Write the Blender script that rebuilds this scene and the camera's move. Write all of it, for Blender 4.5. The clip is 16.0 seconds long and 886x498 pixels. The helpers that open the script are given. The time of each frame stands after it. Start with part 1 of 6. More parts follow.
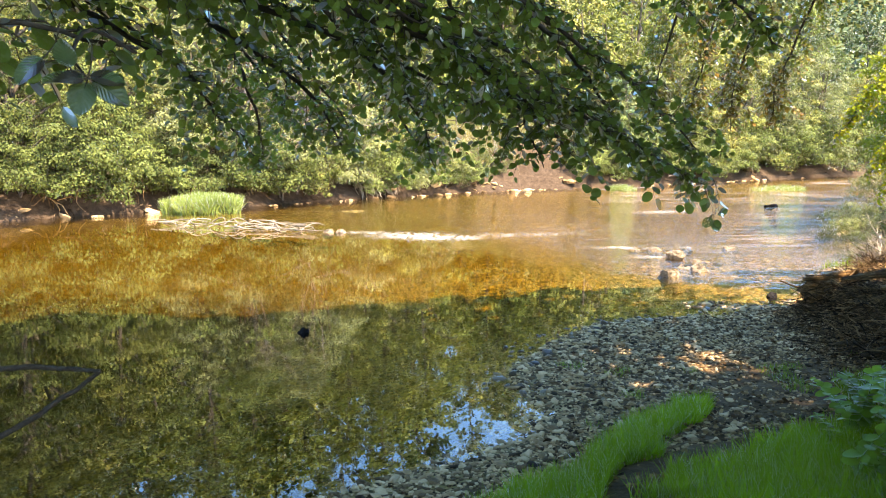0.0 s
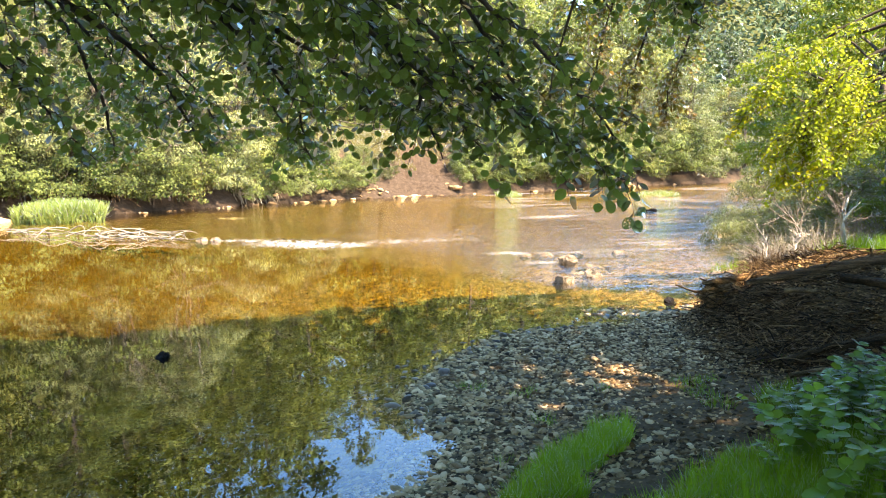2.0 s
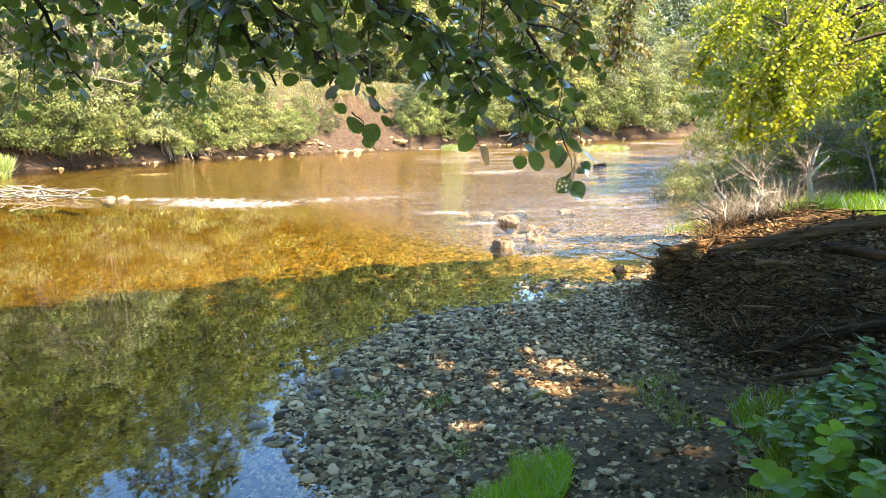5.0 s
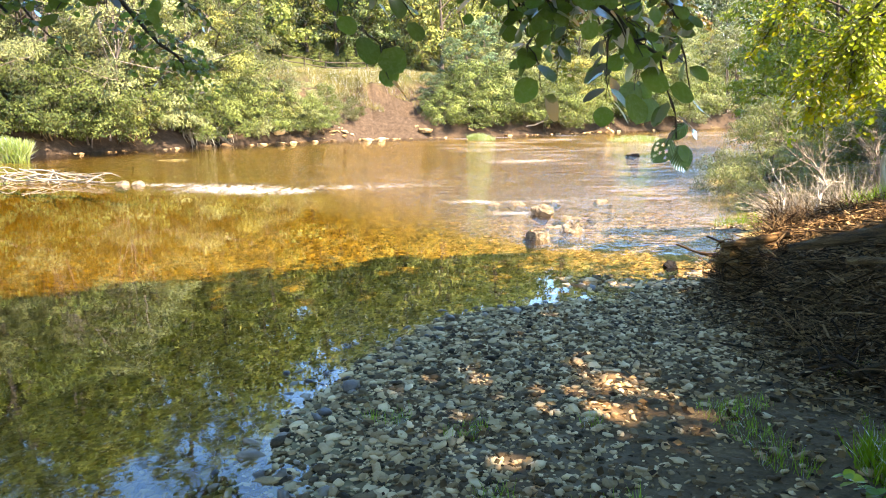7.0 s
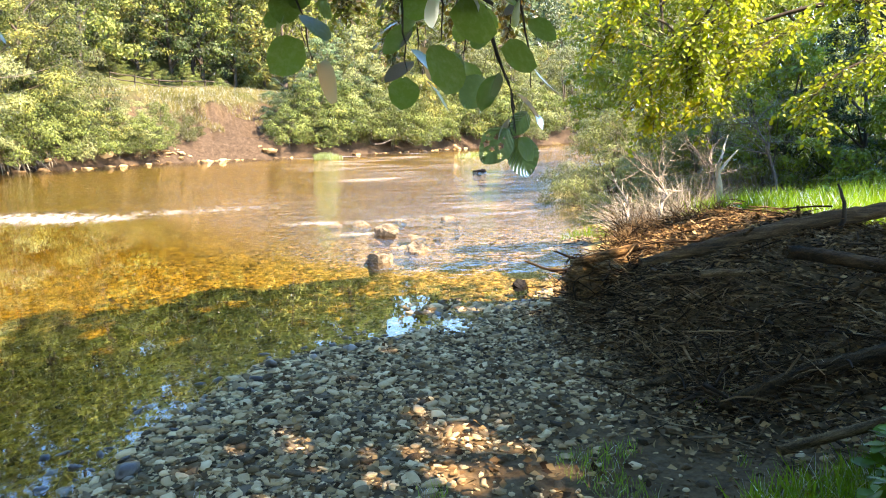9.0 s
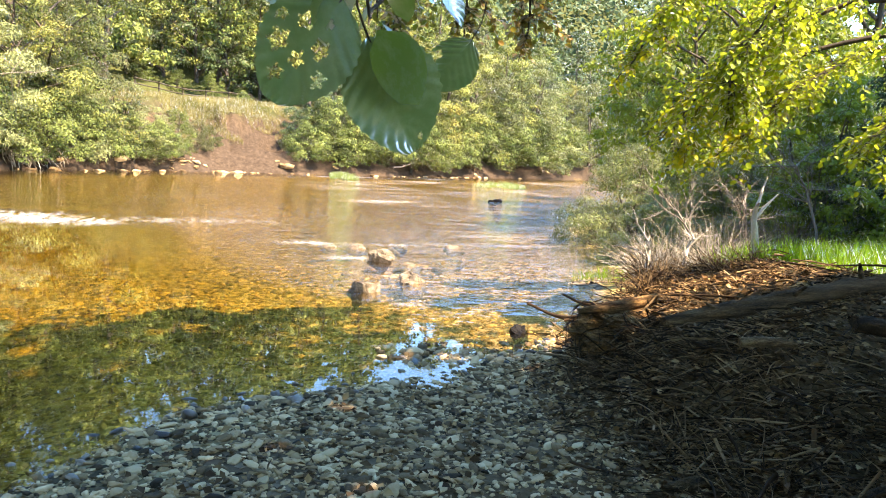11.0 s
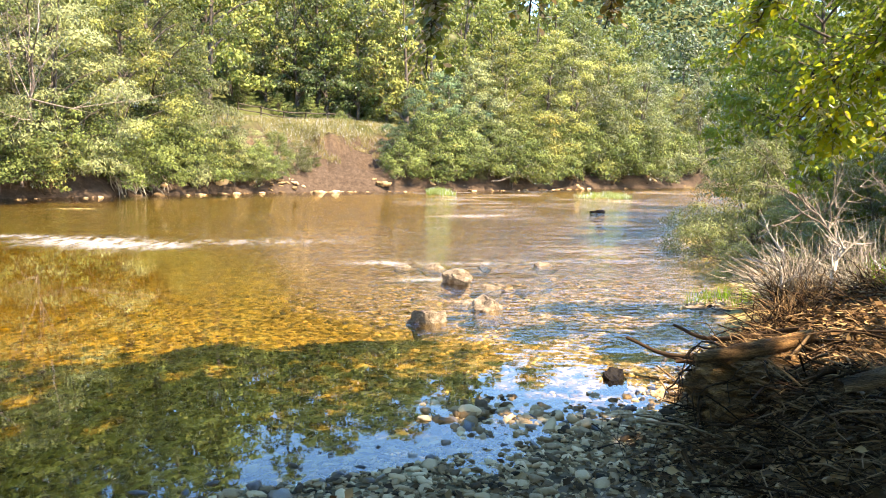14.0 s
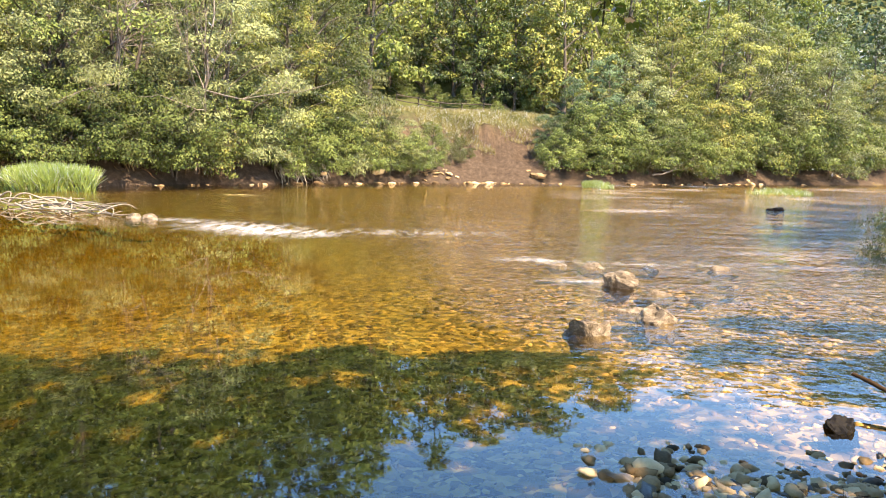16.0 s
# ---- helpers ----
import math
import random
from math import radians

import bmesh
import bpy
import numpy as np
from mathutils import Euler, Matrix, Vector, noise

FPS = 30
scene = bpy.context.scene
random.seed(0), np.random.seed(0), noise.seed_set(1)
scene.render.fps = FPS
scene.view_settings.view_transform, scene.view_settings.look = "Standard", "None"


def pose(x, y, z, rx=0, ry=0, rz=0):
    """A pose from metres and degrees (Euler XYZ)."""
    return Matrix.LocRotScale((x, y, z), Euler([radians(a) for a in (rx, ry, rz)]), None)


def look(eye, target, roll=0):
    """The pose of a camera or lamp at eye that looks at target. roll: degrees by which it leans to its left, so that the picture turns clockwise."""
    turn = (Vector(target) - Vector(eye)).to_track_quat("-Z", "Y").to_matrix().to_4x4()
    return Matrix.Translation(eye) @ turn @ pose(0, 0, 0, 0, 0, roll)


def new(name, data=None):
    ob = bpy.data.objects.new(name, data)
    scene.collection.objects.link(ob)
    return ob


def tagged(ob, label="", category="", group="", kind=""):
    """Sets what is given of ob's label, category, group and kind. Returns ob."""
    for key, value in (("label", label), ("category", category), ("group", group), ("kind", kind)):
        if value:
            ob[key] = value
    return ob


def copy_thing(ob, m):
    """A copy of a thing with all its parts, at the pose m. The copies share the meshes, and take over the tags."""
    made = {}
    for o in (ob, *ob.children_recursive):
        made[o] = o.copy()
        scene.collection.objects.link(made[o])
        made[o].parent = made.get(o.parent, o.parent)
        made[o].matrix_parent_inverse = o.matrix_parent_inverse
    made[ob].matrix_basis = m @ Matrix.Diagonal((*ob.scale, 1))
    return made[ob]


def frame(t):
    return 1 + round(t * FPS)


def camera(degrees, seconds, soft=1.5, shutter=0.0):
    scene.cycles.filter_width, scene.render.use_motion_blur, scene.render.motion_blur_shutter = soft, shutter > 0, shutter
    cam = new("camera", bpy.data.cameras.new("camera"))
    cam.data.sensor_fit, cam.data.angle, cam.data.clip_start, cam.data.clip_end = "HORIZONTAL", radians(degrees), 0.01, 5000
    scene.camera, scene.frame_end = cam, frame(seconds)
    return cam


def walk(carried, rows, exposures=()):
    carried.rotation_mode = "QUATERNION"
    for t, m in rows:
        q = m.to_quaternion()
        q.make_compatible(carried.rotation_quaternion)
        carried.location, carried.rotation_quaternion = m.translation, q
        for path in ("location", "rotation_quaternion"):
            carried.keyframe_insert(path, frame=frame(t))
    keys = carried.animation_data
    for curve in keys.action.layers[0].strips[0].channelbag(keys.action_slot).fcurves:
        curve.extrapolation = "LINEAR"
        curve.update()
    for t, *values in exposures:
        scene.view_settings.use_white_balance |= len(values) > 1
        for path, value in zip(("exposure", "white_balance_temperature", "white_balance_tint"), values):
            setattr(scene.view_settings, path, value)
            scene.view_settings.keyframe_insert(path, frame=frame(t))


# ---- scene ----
cam = camera(61.3, 16.0, 1.0)
PATH = [
    (0, (0.281, 0.047, 2.385), (0.241, 2.033, 2.151), -1.0),
    (0.5, (0.234, 0.282, 2.351), (0.257, 2.271, 2.142), -0.9),
    (1, (0.261, 0.561, 2.339), (0.323, 2.55, 2.136), -0.9),
    (1.5, (0.284, 0.84, 2.3), (0.392, 2.826, 2.09), -0.7),
    (2, (0.303, 1.093, 2.269), (0.566, 3.063, 2.049), -0.8),
    (2.5, (0.428, 1.389, 2.232), (0.745, 3.348, 1.984), -0.8),
    (3, (0.572, 1.689, 2.223), (0.921, 3.63, 1.887), -0.0),
    (3.5, (0.671, 2.026, 2.208), (1.059, 3.948, 1.811), 0.2),
    (4, (0.787, 2.295, 2.201), (1.2, 4.217, 1.83), -0.1),
    (4.2, (0.85, 2.41, 2.196), (1.265, 4.337, 1.853), -0.3),
    (6.3, (1.148, 3.4, 2.043), (1.467, 5.345, 1.701), -0.5),
    (6.5, (1.14, 3.535, 2.016), (1.457, 5.478, 1.664), -0.3),
    (7, (1.16, 3.828, 1.974), (1.484, 5.768, 1.612), -0.2),
    (7.5, (1.264, 4.089, 1.932), (1.615, 6.03, 1.599), 0.1),
    (8, (1.341, 4.345, 1.911), (1.795, 6.266, 1.59), 0.4),
    (8.5, (1.41, 4.527, 1.912), (2.085, 6.382, 1.592), -1.5),
    (8.7, (1.492, 4.584, 1.899), (2.181, 6.434, 1.579), -1.3),
    (10.8, (2.22, 5.678, 1.763), (2.893, 7.546, 1.516), 3.0),
    (11, (2.294, 5.743, 1.75), (2.953, 7.616, 1.508), 3.1),
    (11.5, (2.449, 5.951, 1.698), (3.079, 7.839, 1.496), 3.0),
    (12, (2.644, 6.189, 1.664), (3.24, 8.087, 1.46), 2.8),
    (12.5, (2.851, 6.449, 1.657), (3.351, 8.374, 1.449), 3.1),
    (13, (2.943, 6.714, 1.636), (3.428, 8.643, 1.422), 2.9),
    (13.5, (3.02, 6.952, 1.635), (3.507, 8.88, 1.419), 1.5),
    (14, (3.133, 7.244, 1.614), (3.52, 9.195, 1.403), 0.8),
    (14.5, (3.164, 7.466, 1.595), (3.412, 9.438, 1.38), 0.2),
    (15, (3.133, 7.735, 1.578), (3.338, 9.712, 1.353), 0.3),
    (15.5, (3.159, 7.994, 1.55), (3.292, 9.975, 1.313), 0.7),
    (16, (3.22, 8.296, 1.547), (3.206, 10.282, 1.308), 1.4),
]
walk(cam, [(t, look(eye, target, roll)) for t, eye, target, roll in PATH], [(0, 3.1, 7700, 20), (4, 3.2, 7700, 20), (9, 3.2, 7700, 20), (12, 3.05, 7700, 20), (14, 2.9, 7700, 20), (16, 2.6, 7700, 20)])

# ---- light ----
SUN_EL = radians(54)
SUN_TO = Vector((math.cos(SUN_EL) * 0.66, math.cos(SUN_EL) * -0.75, math.sin(SUN_EL)))
world = bpy.data.worlds.new("sky")
scene.world = world
world.use_nodes = True
wn = world.node_tree
sky = wn.nodes.new("ShaderNodeTexSky")
sky.sky_type, sky.sun_disc, sky.sun_elevation, sky.sun_rotation = "NISHITA", False, SUN_EL, math.atan2(0.66, -0.75)
sky.air_density, sky.dust_density, sky.ozone_density = 1.0, 0.1, 1.7
deep = wn.nodes.new("ShaderNodeHueSaturation")
deep.inputs["Saturation"].default_value = 1.28
wn.links.new(sky.outputs[0], deep.inputs["Color"])
wn.links.new(deep.outputs[0], wn.nodes["Background"].inputs[0])
wn.nodes["Background"].inputs[1].default_value = 0.135
sun = new("sun", bpy.data.lights.new("sun", "SUN"))
sun.data.energy, sun.data.angle, sun.data.color = 3.7, radians(0.6), (1.0, 0.91, 0.76)
sun.matrix_world = look((0, 0, 40), Vector((0, 0, 40)) - SUN_TO)

rng = np.random.default_rng(7)


# ---- materials ----
def mat(name):
    m = bpy.data.materials.new(name)
    m.use_nodes = True
    nt = m.node_tree
    nt.nodes.clear()
    out = nt.nodes.new("ShaderNodeOutputMaterial")

    def node(kind, **sets):
        n = nt.nodes.new("ShaderNode" + kind)
        for key, value in sets.items():
            if key in n.inputs:
                n.inputs[key].default_value = value
        return n

    def link(a, b):
        nt.links.new(a, b)

    return m, out, node, link


def ramp(node, link, source, stops):
    r = node("ValToRGB")
    els = r.color_ramp.elements
    while len(els) < len(stops):
        els.new(0.5)
    for e, (p, c) in zip(els, stops):
        e.position, e.color = p, (*c, 1)
    link(source, r.inputs[0])
    return r.outputs[0]


def mix(node, link, fac, a, b):
    n = node("MixRGB")
    for i, v in enumerate((fac, a, b)):
        if isinstance(v, (int, float)):
            n.inputs[i].default_value = v
        elif isinstance(v, tuple):
            n.inputs[i].default_value = (*v, 1)
        else:
            link(v, n.inputs[i])
    return n.outputs[0]


def leaf_material(name, dark, light, autumn=None, share=0.0, trans=0.35, gloss=0.45, sheen=1.28, mottle=0.0, glow=0.5, spread=0.2):
    """Thin leaf: diffuse, light passing through, a little sheen; colour changes from leaf to leaf and bough to bough."""
    m, out, node, link = mat(name)
    geo, info = node("NewGeometry"), node("ObjectInfo")
    tex = node("TexNoise", Scale=0.55, Detail=3.0)
    link(geo.outputs["Position"], tex.inputs["Vector"])
    add = node("Math")
    add.operation = "ADD"
    half = node("Math")
    half.operation = "MULTIPLY"
    half.inputs[1].default_value = 0.5
    link(geo.outputs["Random Per Island"], half.inputs[0])
    mul = node("Math")
    mul.operation = "MULTIPLY_ADD"
    mul.inputs[1].default_value, mul.inputs[2].default_value = 1.7, -0.6
    link(tex.outputs[0], mul.inputs[0])
    link(half.outputs[0], add.inputs[0])
    link(mul.outputs[0], add.inputs[1])
    col = ramp(node, link, add.outputs[0], [(0.1, dark), (0.85, light)])
    if autumn:
        pick = node("Math")
        pick.operation = "ADD"
        big = node("TexNoise", Scale=0.22, Detail=1.0)
        link(geo.outputs["Position"], big.inputs["Vector"])
        link(big.outputs[0], pick.inputs[0])
        sm = node("Math")
        sm.operation = "MULTIPLY"
        sm.inputs[1].default_value = 0.3
        link(geo.outputs["Random Per Island"], sm.inputs[0])
        link(sm.outputs[0], pick.inputs[1])
        f = ramp(node, link, pick.outputs[0], [(0.78 - share, (0, 0, 0)), (0.98 - share, (1, 1, 1))])
        col = mix(node, link, f, col, autumn)
    if mottle:                                              # fine blotches and veins over a near leaf
        fine = node("TexNoise", Scale=70.0, Detail=4.0, Roughness=0.7)
        link(geo.outputs["Position"], fine.inputs["Vector"])
        col = mix(node, link, ramp(node, link, fine.outputs[0], [(0.45, (0, 0, 0)), (0.75, (mottle, mottle, mottle))]), col, (0.3, 0.34, 0.2))
    hue = node("HueSaturation")
    val = node("MapRange")
    val.inputs[3].default_value, val.inputs[4].default_value = 1 - spread, 1 + spread
    link(info.outputs["Random"], val.inputs[0])
    link(val.outputs[0], hue.inputs["Value"])
    link(col, hue.inputs["Color"])
    col = hue.outputs[0]
    dif, tra, glo = node("BsdfDiffuse"), node("BsdfTranslucent"), node("BsdfGlossy", Roughness=gloss)
    warm = mix(node, link, glow, col, (0.30, 0.33, 0.03))
    link(col, dif.inputs[0])
    link(warm, tra.inputs[0])
    m1, m2 = node("MixShader"), node("MixShader")
    m1.inputs[0].default_value = trans
    link(dif.outputs[0], m1.inputs[1])
    link(tra.outputs[0], m1.inputs[2])
    fr = node("Fresnel", IOR=sheen)
    link(fr.outputs[0], m2.inputs[0])
    link(m1.outputs[0], m2.inputs[1])
    link(glo.outputs[0], m2.inputs[2])
    link(m2.outputs[0], out.inputs[0])
    return m


def rough_material(name, stops, scale, rough=0.85, bump=0.5, fine=14.0, stretch=(1, 1, 1), distance=0.02, per_island=0.0, per_object=0.0):
    """Bark, stone, wood, soil: two scales of noise in the colour and in the relief."""
    m, out, node, link = mat(name)
    co, mp = node("TexCoord"), node("Mapping")
    mp.inputs["Scale"].default_value = stretch
    link(co.outputs["Object"], mp.inputs[0])
    a = node("TexNoise", Scale=scale, Detail=6.0, Roughness=0.65)
    b = node("TexNoise", Scale=scale * fine, Detail=4.0)
    link(mp.outputs[0], a.inputs["Vector"])
    link(mp.outputs[0], b.inputs["Vector"])
    s = mix(node, link, 0.35, a.outputs[0], b.outputs[0])
    if per_island:
        geo = node("NewGeometry")
        s = mix(node, link, per_island, s, geo.outputs["Random Per Island"])
    if per_object:
        info = node("ObjectInfo")
        s = mix(node, link, per_object, s, info.outputs["Random"])
    col = ramp(node, link, s, stops)
    p = node("BsdfPrincipled", Roughness=rough)
    p.inputs["Specular IOR Level"].default_value = 0.12 if rough > 0.6 else 0.5
    link(col, p.inputs["Base Color"])
    bm_ = node("Bump", Strength=bump, Distance=distance)
    link(s if not (per_island or per_object) else mix(node, link, 0.4, a.outputs[0], b.outputs[0]), bm_.inputs["Height"])
    link(bm_.outputs[0], p.inputs["Normal"])
    link(p.outputs[0], out.inputs[0])
    return m


def ground_material():
    """Soil and leaf litter, turf, silty stony river bed, dry bank earth; weights come with the mesh."""
    m, out, node, link = mat("ground")
    co = node("TexCoord")
    pos = co.outputs["Object"]

    def noise_tex(scale, detail=5.0):
        n = node("TexNoise", Scale=scale, Detail=detail, Roughness=0.62)
        link(pos, n.inputs["Vector"])
        return n.outputs[0]

    fine, mid, big = noise_tex(30), noise_tex(4), noise_tex(0.25)
    s = mix(node, link, 0.5, fine, mid)
    soil = ramp(node, link, s, [(0.3, (0.034, 0.021, 0.01)), (0.55, (0.12, 0.078, 0.036)), (0.75, (0.24, 0.165, 0.08))])
    turf = ramp(node, link, s, [(0.3, (0.02, 0.032, 0.01)), (0.6, (0.05, 0.07, 0.018)), (0.8, (0.12, 0.12, 0.045))])
    earth = ramp(node, link, s, [(0.3, (0.016, 0.011, 0.007)), (0.5, (0.05, 0.034, 0.021)), (0.75, (0.125, 0.088, 0.056))])
    vor = node("TexVoronoi", Scale=13.0)
    link(pos, vor.inputs["Vector"])
    cell = node("SeparateColor")
    link(vor.outputs["Color"], cell.inputs[0])
    bedmix = mix(node, link, 0.45, cell.outputs[0], mid)
    bed = ramp(node, link, bedmix, [(0.2, (0.024, 0.017, 0.006)), (0.45, (0.125, 0.092, 0.03)), (0.75, (0.36, 0.275, 0.095))])
    silt = ramp(node, link, mix(node, link, 0.5, mid, big), [(0.3, (0.11, 0.084, 0.035)), (0.7, (0.2, 0.155, 0.065))])
    grit = ramp(node, link, bedmix, [(0.2, (0.045, 0.034, 0.021)), (0.5, (0.15, 0.115, 0.074)), (0.75, (0.32, 0.255, 0.175))])
    col = soil
    for name, layer in (("turf", turf), ("earth", earth), ("bed", bed), ("silt", silt), ("grit", grit)):
        at = node("Attribute")
        at.attribute_name = name
        col = mix(node, link, at.outputs["Fac"], col, layer)
    p = node("BsdfPrincipled", Roughness=0.9)
    p.inputs["Specular IOR Level"].default_value = 0.1
    link(col, p.inputs["Base Color"])
    b1 = node("Bump", Strength=0.6, Distance=0.05)
    link(mix(node, link, 0.5, s, vor.outputs["Distance"]), b1.inputs["Height"])
    link(b1.outputs[0], p.inputs["Normal"])
    link(p.outputs[0], out.inputs[0])
    return m


def water_material():
    """Clear, tea-coloured water: mirror by Fresnel over a body tinted by its depth and by painted shade, small ripples,
    a livelier riffle, foam, painted glints.
    """
    m, out, node, link = mat("river_water")
    co = node("TexCoord")
    pos = co.outputs["Object"]

    def waves(scale, stretch, detail, turn=20):
        mp = node("Mapping")
        mp.inputs["Scale"].default_value = stretch
        mp.inputs["Rotation"].default_value = (0, 0, radians(turn))
        link(pos, mp.inputs[0])
        n = node("TexNoise", Scale=scale, Detail=detail, Roughness=0.6)
        link(mp.outputs[0], n.inputs["Vector"])
        return n.outputs[0]

    def weight(name):
        at = node("Attribute")
        at.attribute_name = name
        return at.outputs["Fac"]

    def sums(op, p, q):
        n = node("Math")
        n.operation = op
        for i, v in enumerate((p, q)):
            if isinstance(v, (int, float)):
                n.inputs[i].default_value = v
            else:
                link(v, n.inputs[i])
        return n.outputs[0]

    calm, long = waves(7.0, (1.0, 0.55, 1), 2.0, 8), waves(1.1, (0.6, 1.3, 1), 2.0)
    b1 = node("Bump", Strength=0.009, Distance=0.04)
    link(sums("ADD", sums("MULTIPLY", long, 1.8), calm), b1.inputs["Height"])
    # short wavelets of the shallow run, then the longer waves of the riffle with smooth tongues between them
    b2 = node("Bump", Distance=0.036)
    link(weight("ripple"), b2.inputs["Strength"])
    link(sums("ADD", waves(5.6, (0.85, 1.1, 1), 3.0, 12), sums("MULTIPLY", waves(13.0, (0.8, 1.0, 1), 1.0, -18), 0.3)), b2.inputs["Height"])
    link(b1.outputs[0], b2.inputs["Normal"])
    gust = node("MapRange")
    link(waves(0.42, (0.55, 1.0, 1), 4.0, 6), gust.inputs[0])
    gust.inputs[1].default_value, gust.inputs[2].default_value, gust.inputs[3].default_value, gust.inputs[4].default_value = 0.36, 0.62, 0.08, 1.4
    gust = gust.outputs[0]
    b3 = node("Bump", Distance=0.5)
    link(sums("MULTIPLY", weight("riffle"), gust), b3.inputs["Strength"])
    link(sums("ADD", waves(1.5, (0.8, 1.0, 1), 3.0, 8), sums("MULTIPLY", waves(0.5, (0.5, 1.0, 1), 2.0, 4), 1.2)), b3.inputs["Height"])
    link(b2.outputs[0], b3.inputs["Normal"])
    tr, gl = node("BsdfTransparent"), node("BsdfGlossy", Roughness=0.0)
    # the bank's shade on the pool is put into the tint as extra darkening
    link(mix(node, link, weight("shade_tint"), mix(node, link, weight("depth"), (0.97, 0.94, 0.82), (0.68, 0.545, 0.16)), (0.26, 0.22, 0.07)), tr.inputs[0])
    face = node("LayerWeight", Blend=0.5)
    fr = sums("MULTIPLY_ADD", sums("POWER", face.outputs["Facing"], 4.2), 0.93)
    fr.node.inputs[2].default_value = 0.06
    link(b3.outputs[0], gl.inputs["Normal"])
    link(b3.outputs[0], face.inputs["Normal"])
    mx, mf = node("MixShader"), node("MixShader")
    link(fr, mx.inputs[0])
    link(tr.outputs[0], mx.inputs[1])
    link(gl.outputs[0], mx.inputs[2])
    # foam in broken streaks, and sky glints painted as white flecks in the riffle
    streak = sums("ADD", sums("MULTIPLY", waves(2.4, (1.0, 0.35, 1), 6.0, -12), 1.5), sums("MULTIPLY", waves(9.0, (1.0, 0.2, 1), 5.0, 4), 1.6))
    streak = sums("SUBTRACT", streak, 1.0)
    f1 = node("MapRange")
    link(sums("ADD", streak, sums("MULTIPLY", weight("foam"), 0.6)), f1.inputs[0])
    f1.inputs[1].default_value, f1.inputs[2].default_value = 0.5, 1.05
    fleck = waves(11.0, (1.0, 0.3, 1), 3.0, 4)
    f2 = node("MapRange")
    link(sums("ADD", fleck, sums("MULTIPLY", sums("MULTIPLY", weight("riffle"), gust), 0.3)), f2.inputs[0])
    f2.inputs[1].default_value, f2.inputs[2].default_value = 0.66, 0.85
    foam = node("BsdfDiffuse")
    foam.inputs[0].default_value = (0.75, 0.76, 0.76, 1)
    # glitter of the shallow run, put into the colour as diffuse white
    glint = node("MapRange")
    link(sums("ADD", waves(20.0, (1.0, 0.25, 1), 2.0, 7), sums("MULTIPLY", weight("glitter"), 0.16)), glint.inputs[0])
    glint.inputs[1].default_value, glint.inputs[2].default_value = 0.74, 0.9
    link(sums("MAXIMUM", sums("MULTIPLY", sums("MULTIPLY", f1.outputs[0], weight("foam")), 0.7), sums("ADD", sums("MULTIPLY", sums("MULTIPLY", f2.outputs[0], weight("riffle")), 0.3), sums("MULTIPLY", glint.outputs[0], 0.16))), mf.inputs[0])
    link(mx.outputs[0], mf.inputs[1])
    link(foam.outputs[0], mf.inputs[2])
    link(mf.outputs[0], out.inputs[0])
    return m


M_GROUND, M_WATER = ground_material(), water_material()
M_ALDER = leaf_material("alder_leaf", (0.05, 0.105, 0.018), (0.12, 0.21, 0.03), trans=0.5, gloss=0.35, sheen=1.16, mottle=0.5)
M_BIGLEAF = leaf_material("glossy_leaf", (0.045, 0.085, 0.03), (0.1, 0.16, 0.06), trans=0.3, gloss=0.3, sheen=1.3, mottle=0.25)
M_SUNNY = leaf_material("sunny_leaf", (0.2, 0.27, 0.012), (0.42, 0.48, 0.025), (0.48, 0.40, 0.01), 0.02, trans=0.65, sheen=1.14)
M_TAN = leaf_material("turning_leaf", (0.08, 0.11, 0.015), (0.19, 0.21, 0.03), (0.26, 0.14, 0.03), 0.14, trans=0.45)
M_FAR = {
    "green": leaf_material("far_leaf_green", (0.026, 0.042, 0.012), (0.15, 0.185, 0.05), (0.22, 0.2, 0.05), -0.1, trans=0.14, sheen=1.12, glow=0.15, spread=0.38),
    "grey": leaf_material("far_leaf_grey", (0.05, 0.064, 0.024), (0.22, 0.24, 0.095), trans=0.14, sheen=1.14, glow=0.1, spread=0.38),
    "yellow": leaf_material("far_leaf_yellow", (0.08, 0.1, 0.022), (0.235, 0.24, 0.065), (0.27, 0.205, 0.055), -0.02, trans=0.14, sheen=1.12, glow=0.2, spread=0.38),
    "teal": leaf_material("far_leaf_teal", (0.022, 0.045, 0.02), (0.1, 0.15, 0.07), trans=0.14, sheen=1.14, glow=0.1, spread=0.38),
    "canopy": leaf_material("canopy_leaf", (0.07, 0.10, 0.012), (0.15, 0.19, 0.02), trans=0.55, sheen=1.18),
    "fresh": leaf_material("fresh_leaf", (0.07, 0.115, 0.014), (0.22, 0.29, 0.035), (0.3, 0.3, 0.03), 0.02, trans=0.45, sheen=1.14),
    # the haze of distance is put into this leaf colour
    "hill": leaf_material("hazy_hill_leaf", (0.045, 0.07, 0.035), (0.10, 0.135, 0.065), trans=0.1, sheen=1.1),
    "willow": leaf_material("willow_leaf", (0.075, 0.10, 0.03), (0.2, 0.23, 0.085), trans=0.35, sheen=1.16, glow=0.2),
    "forest": leaf_material("forest_leaf", (0.045, 0.065, 0.015), (0.175, 0.205, 0.05), (0.26, 0.23, 0.05), -0.06, trans=0.2, sheen=1.12, glow=0.3, spread=0.38),
    "dark": leaf_material("far_leaf_dark", (0.022, 0.042, 0.012), (0.075, 0.11, 0.03), trans=0.2, glow=0.15),
}
M_GRASS = leaf_material("grass_blade", (0.11, 0.23, 0.008), (0.24, 0.46, 0.02), trans=0.4, sheen=1.15)
M_REED = leaf_material("reed_blade", (0.13, 0.19, 0.045), (0.27, 0.34, 0.10), trans=0.35)
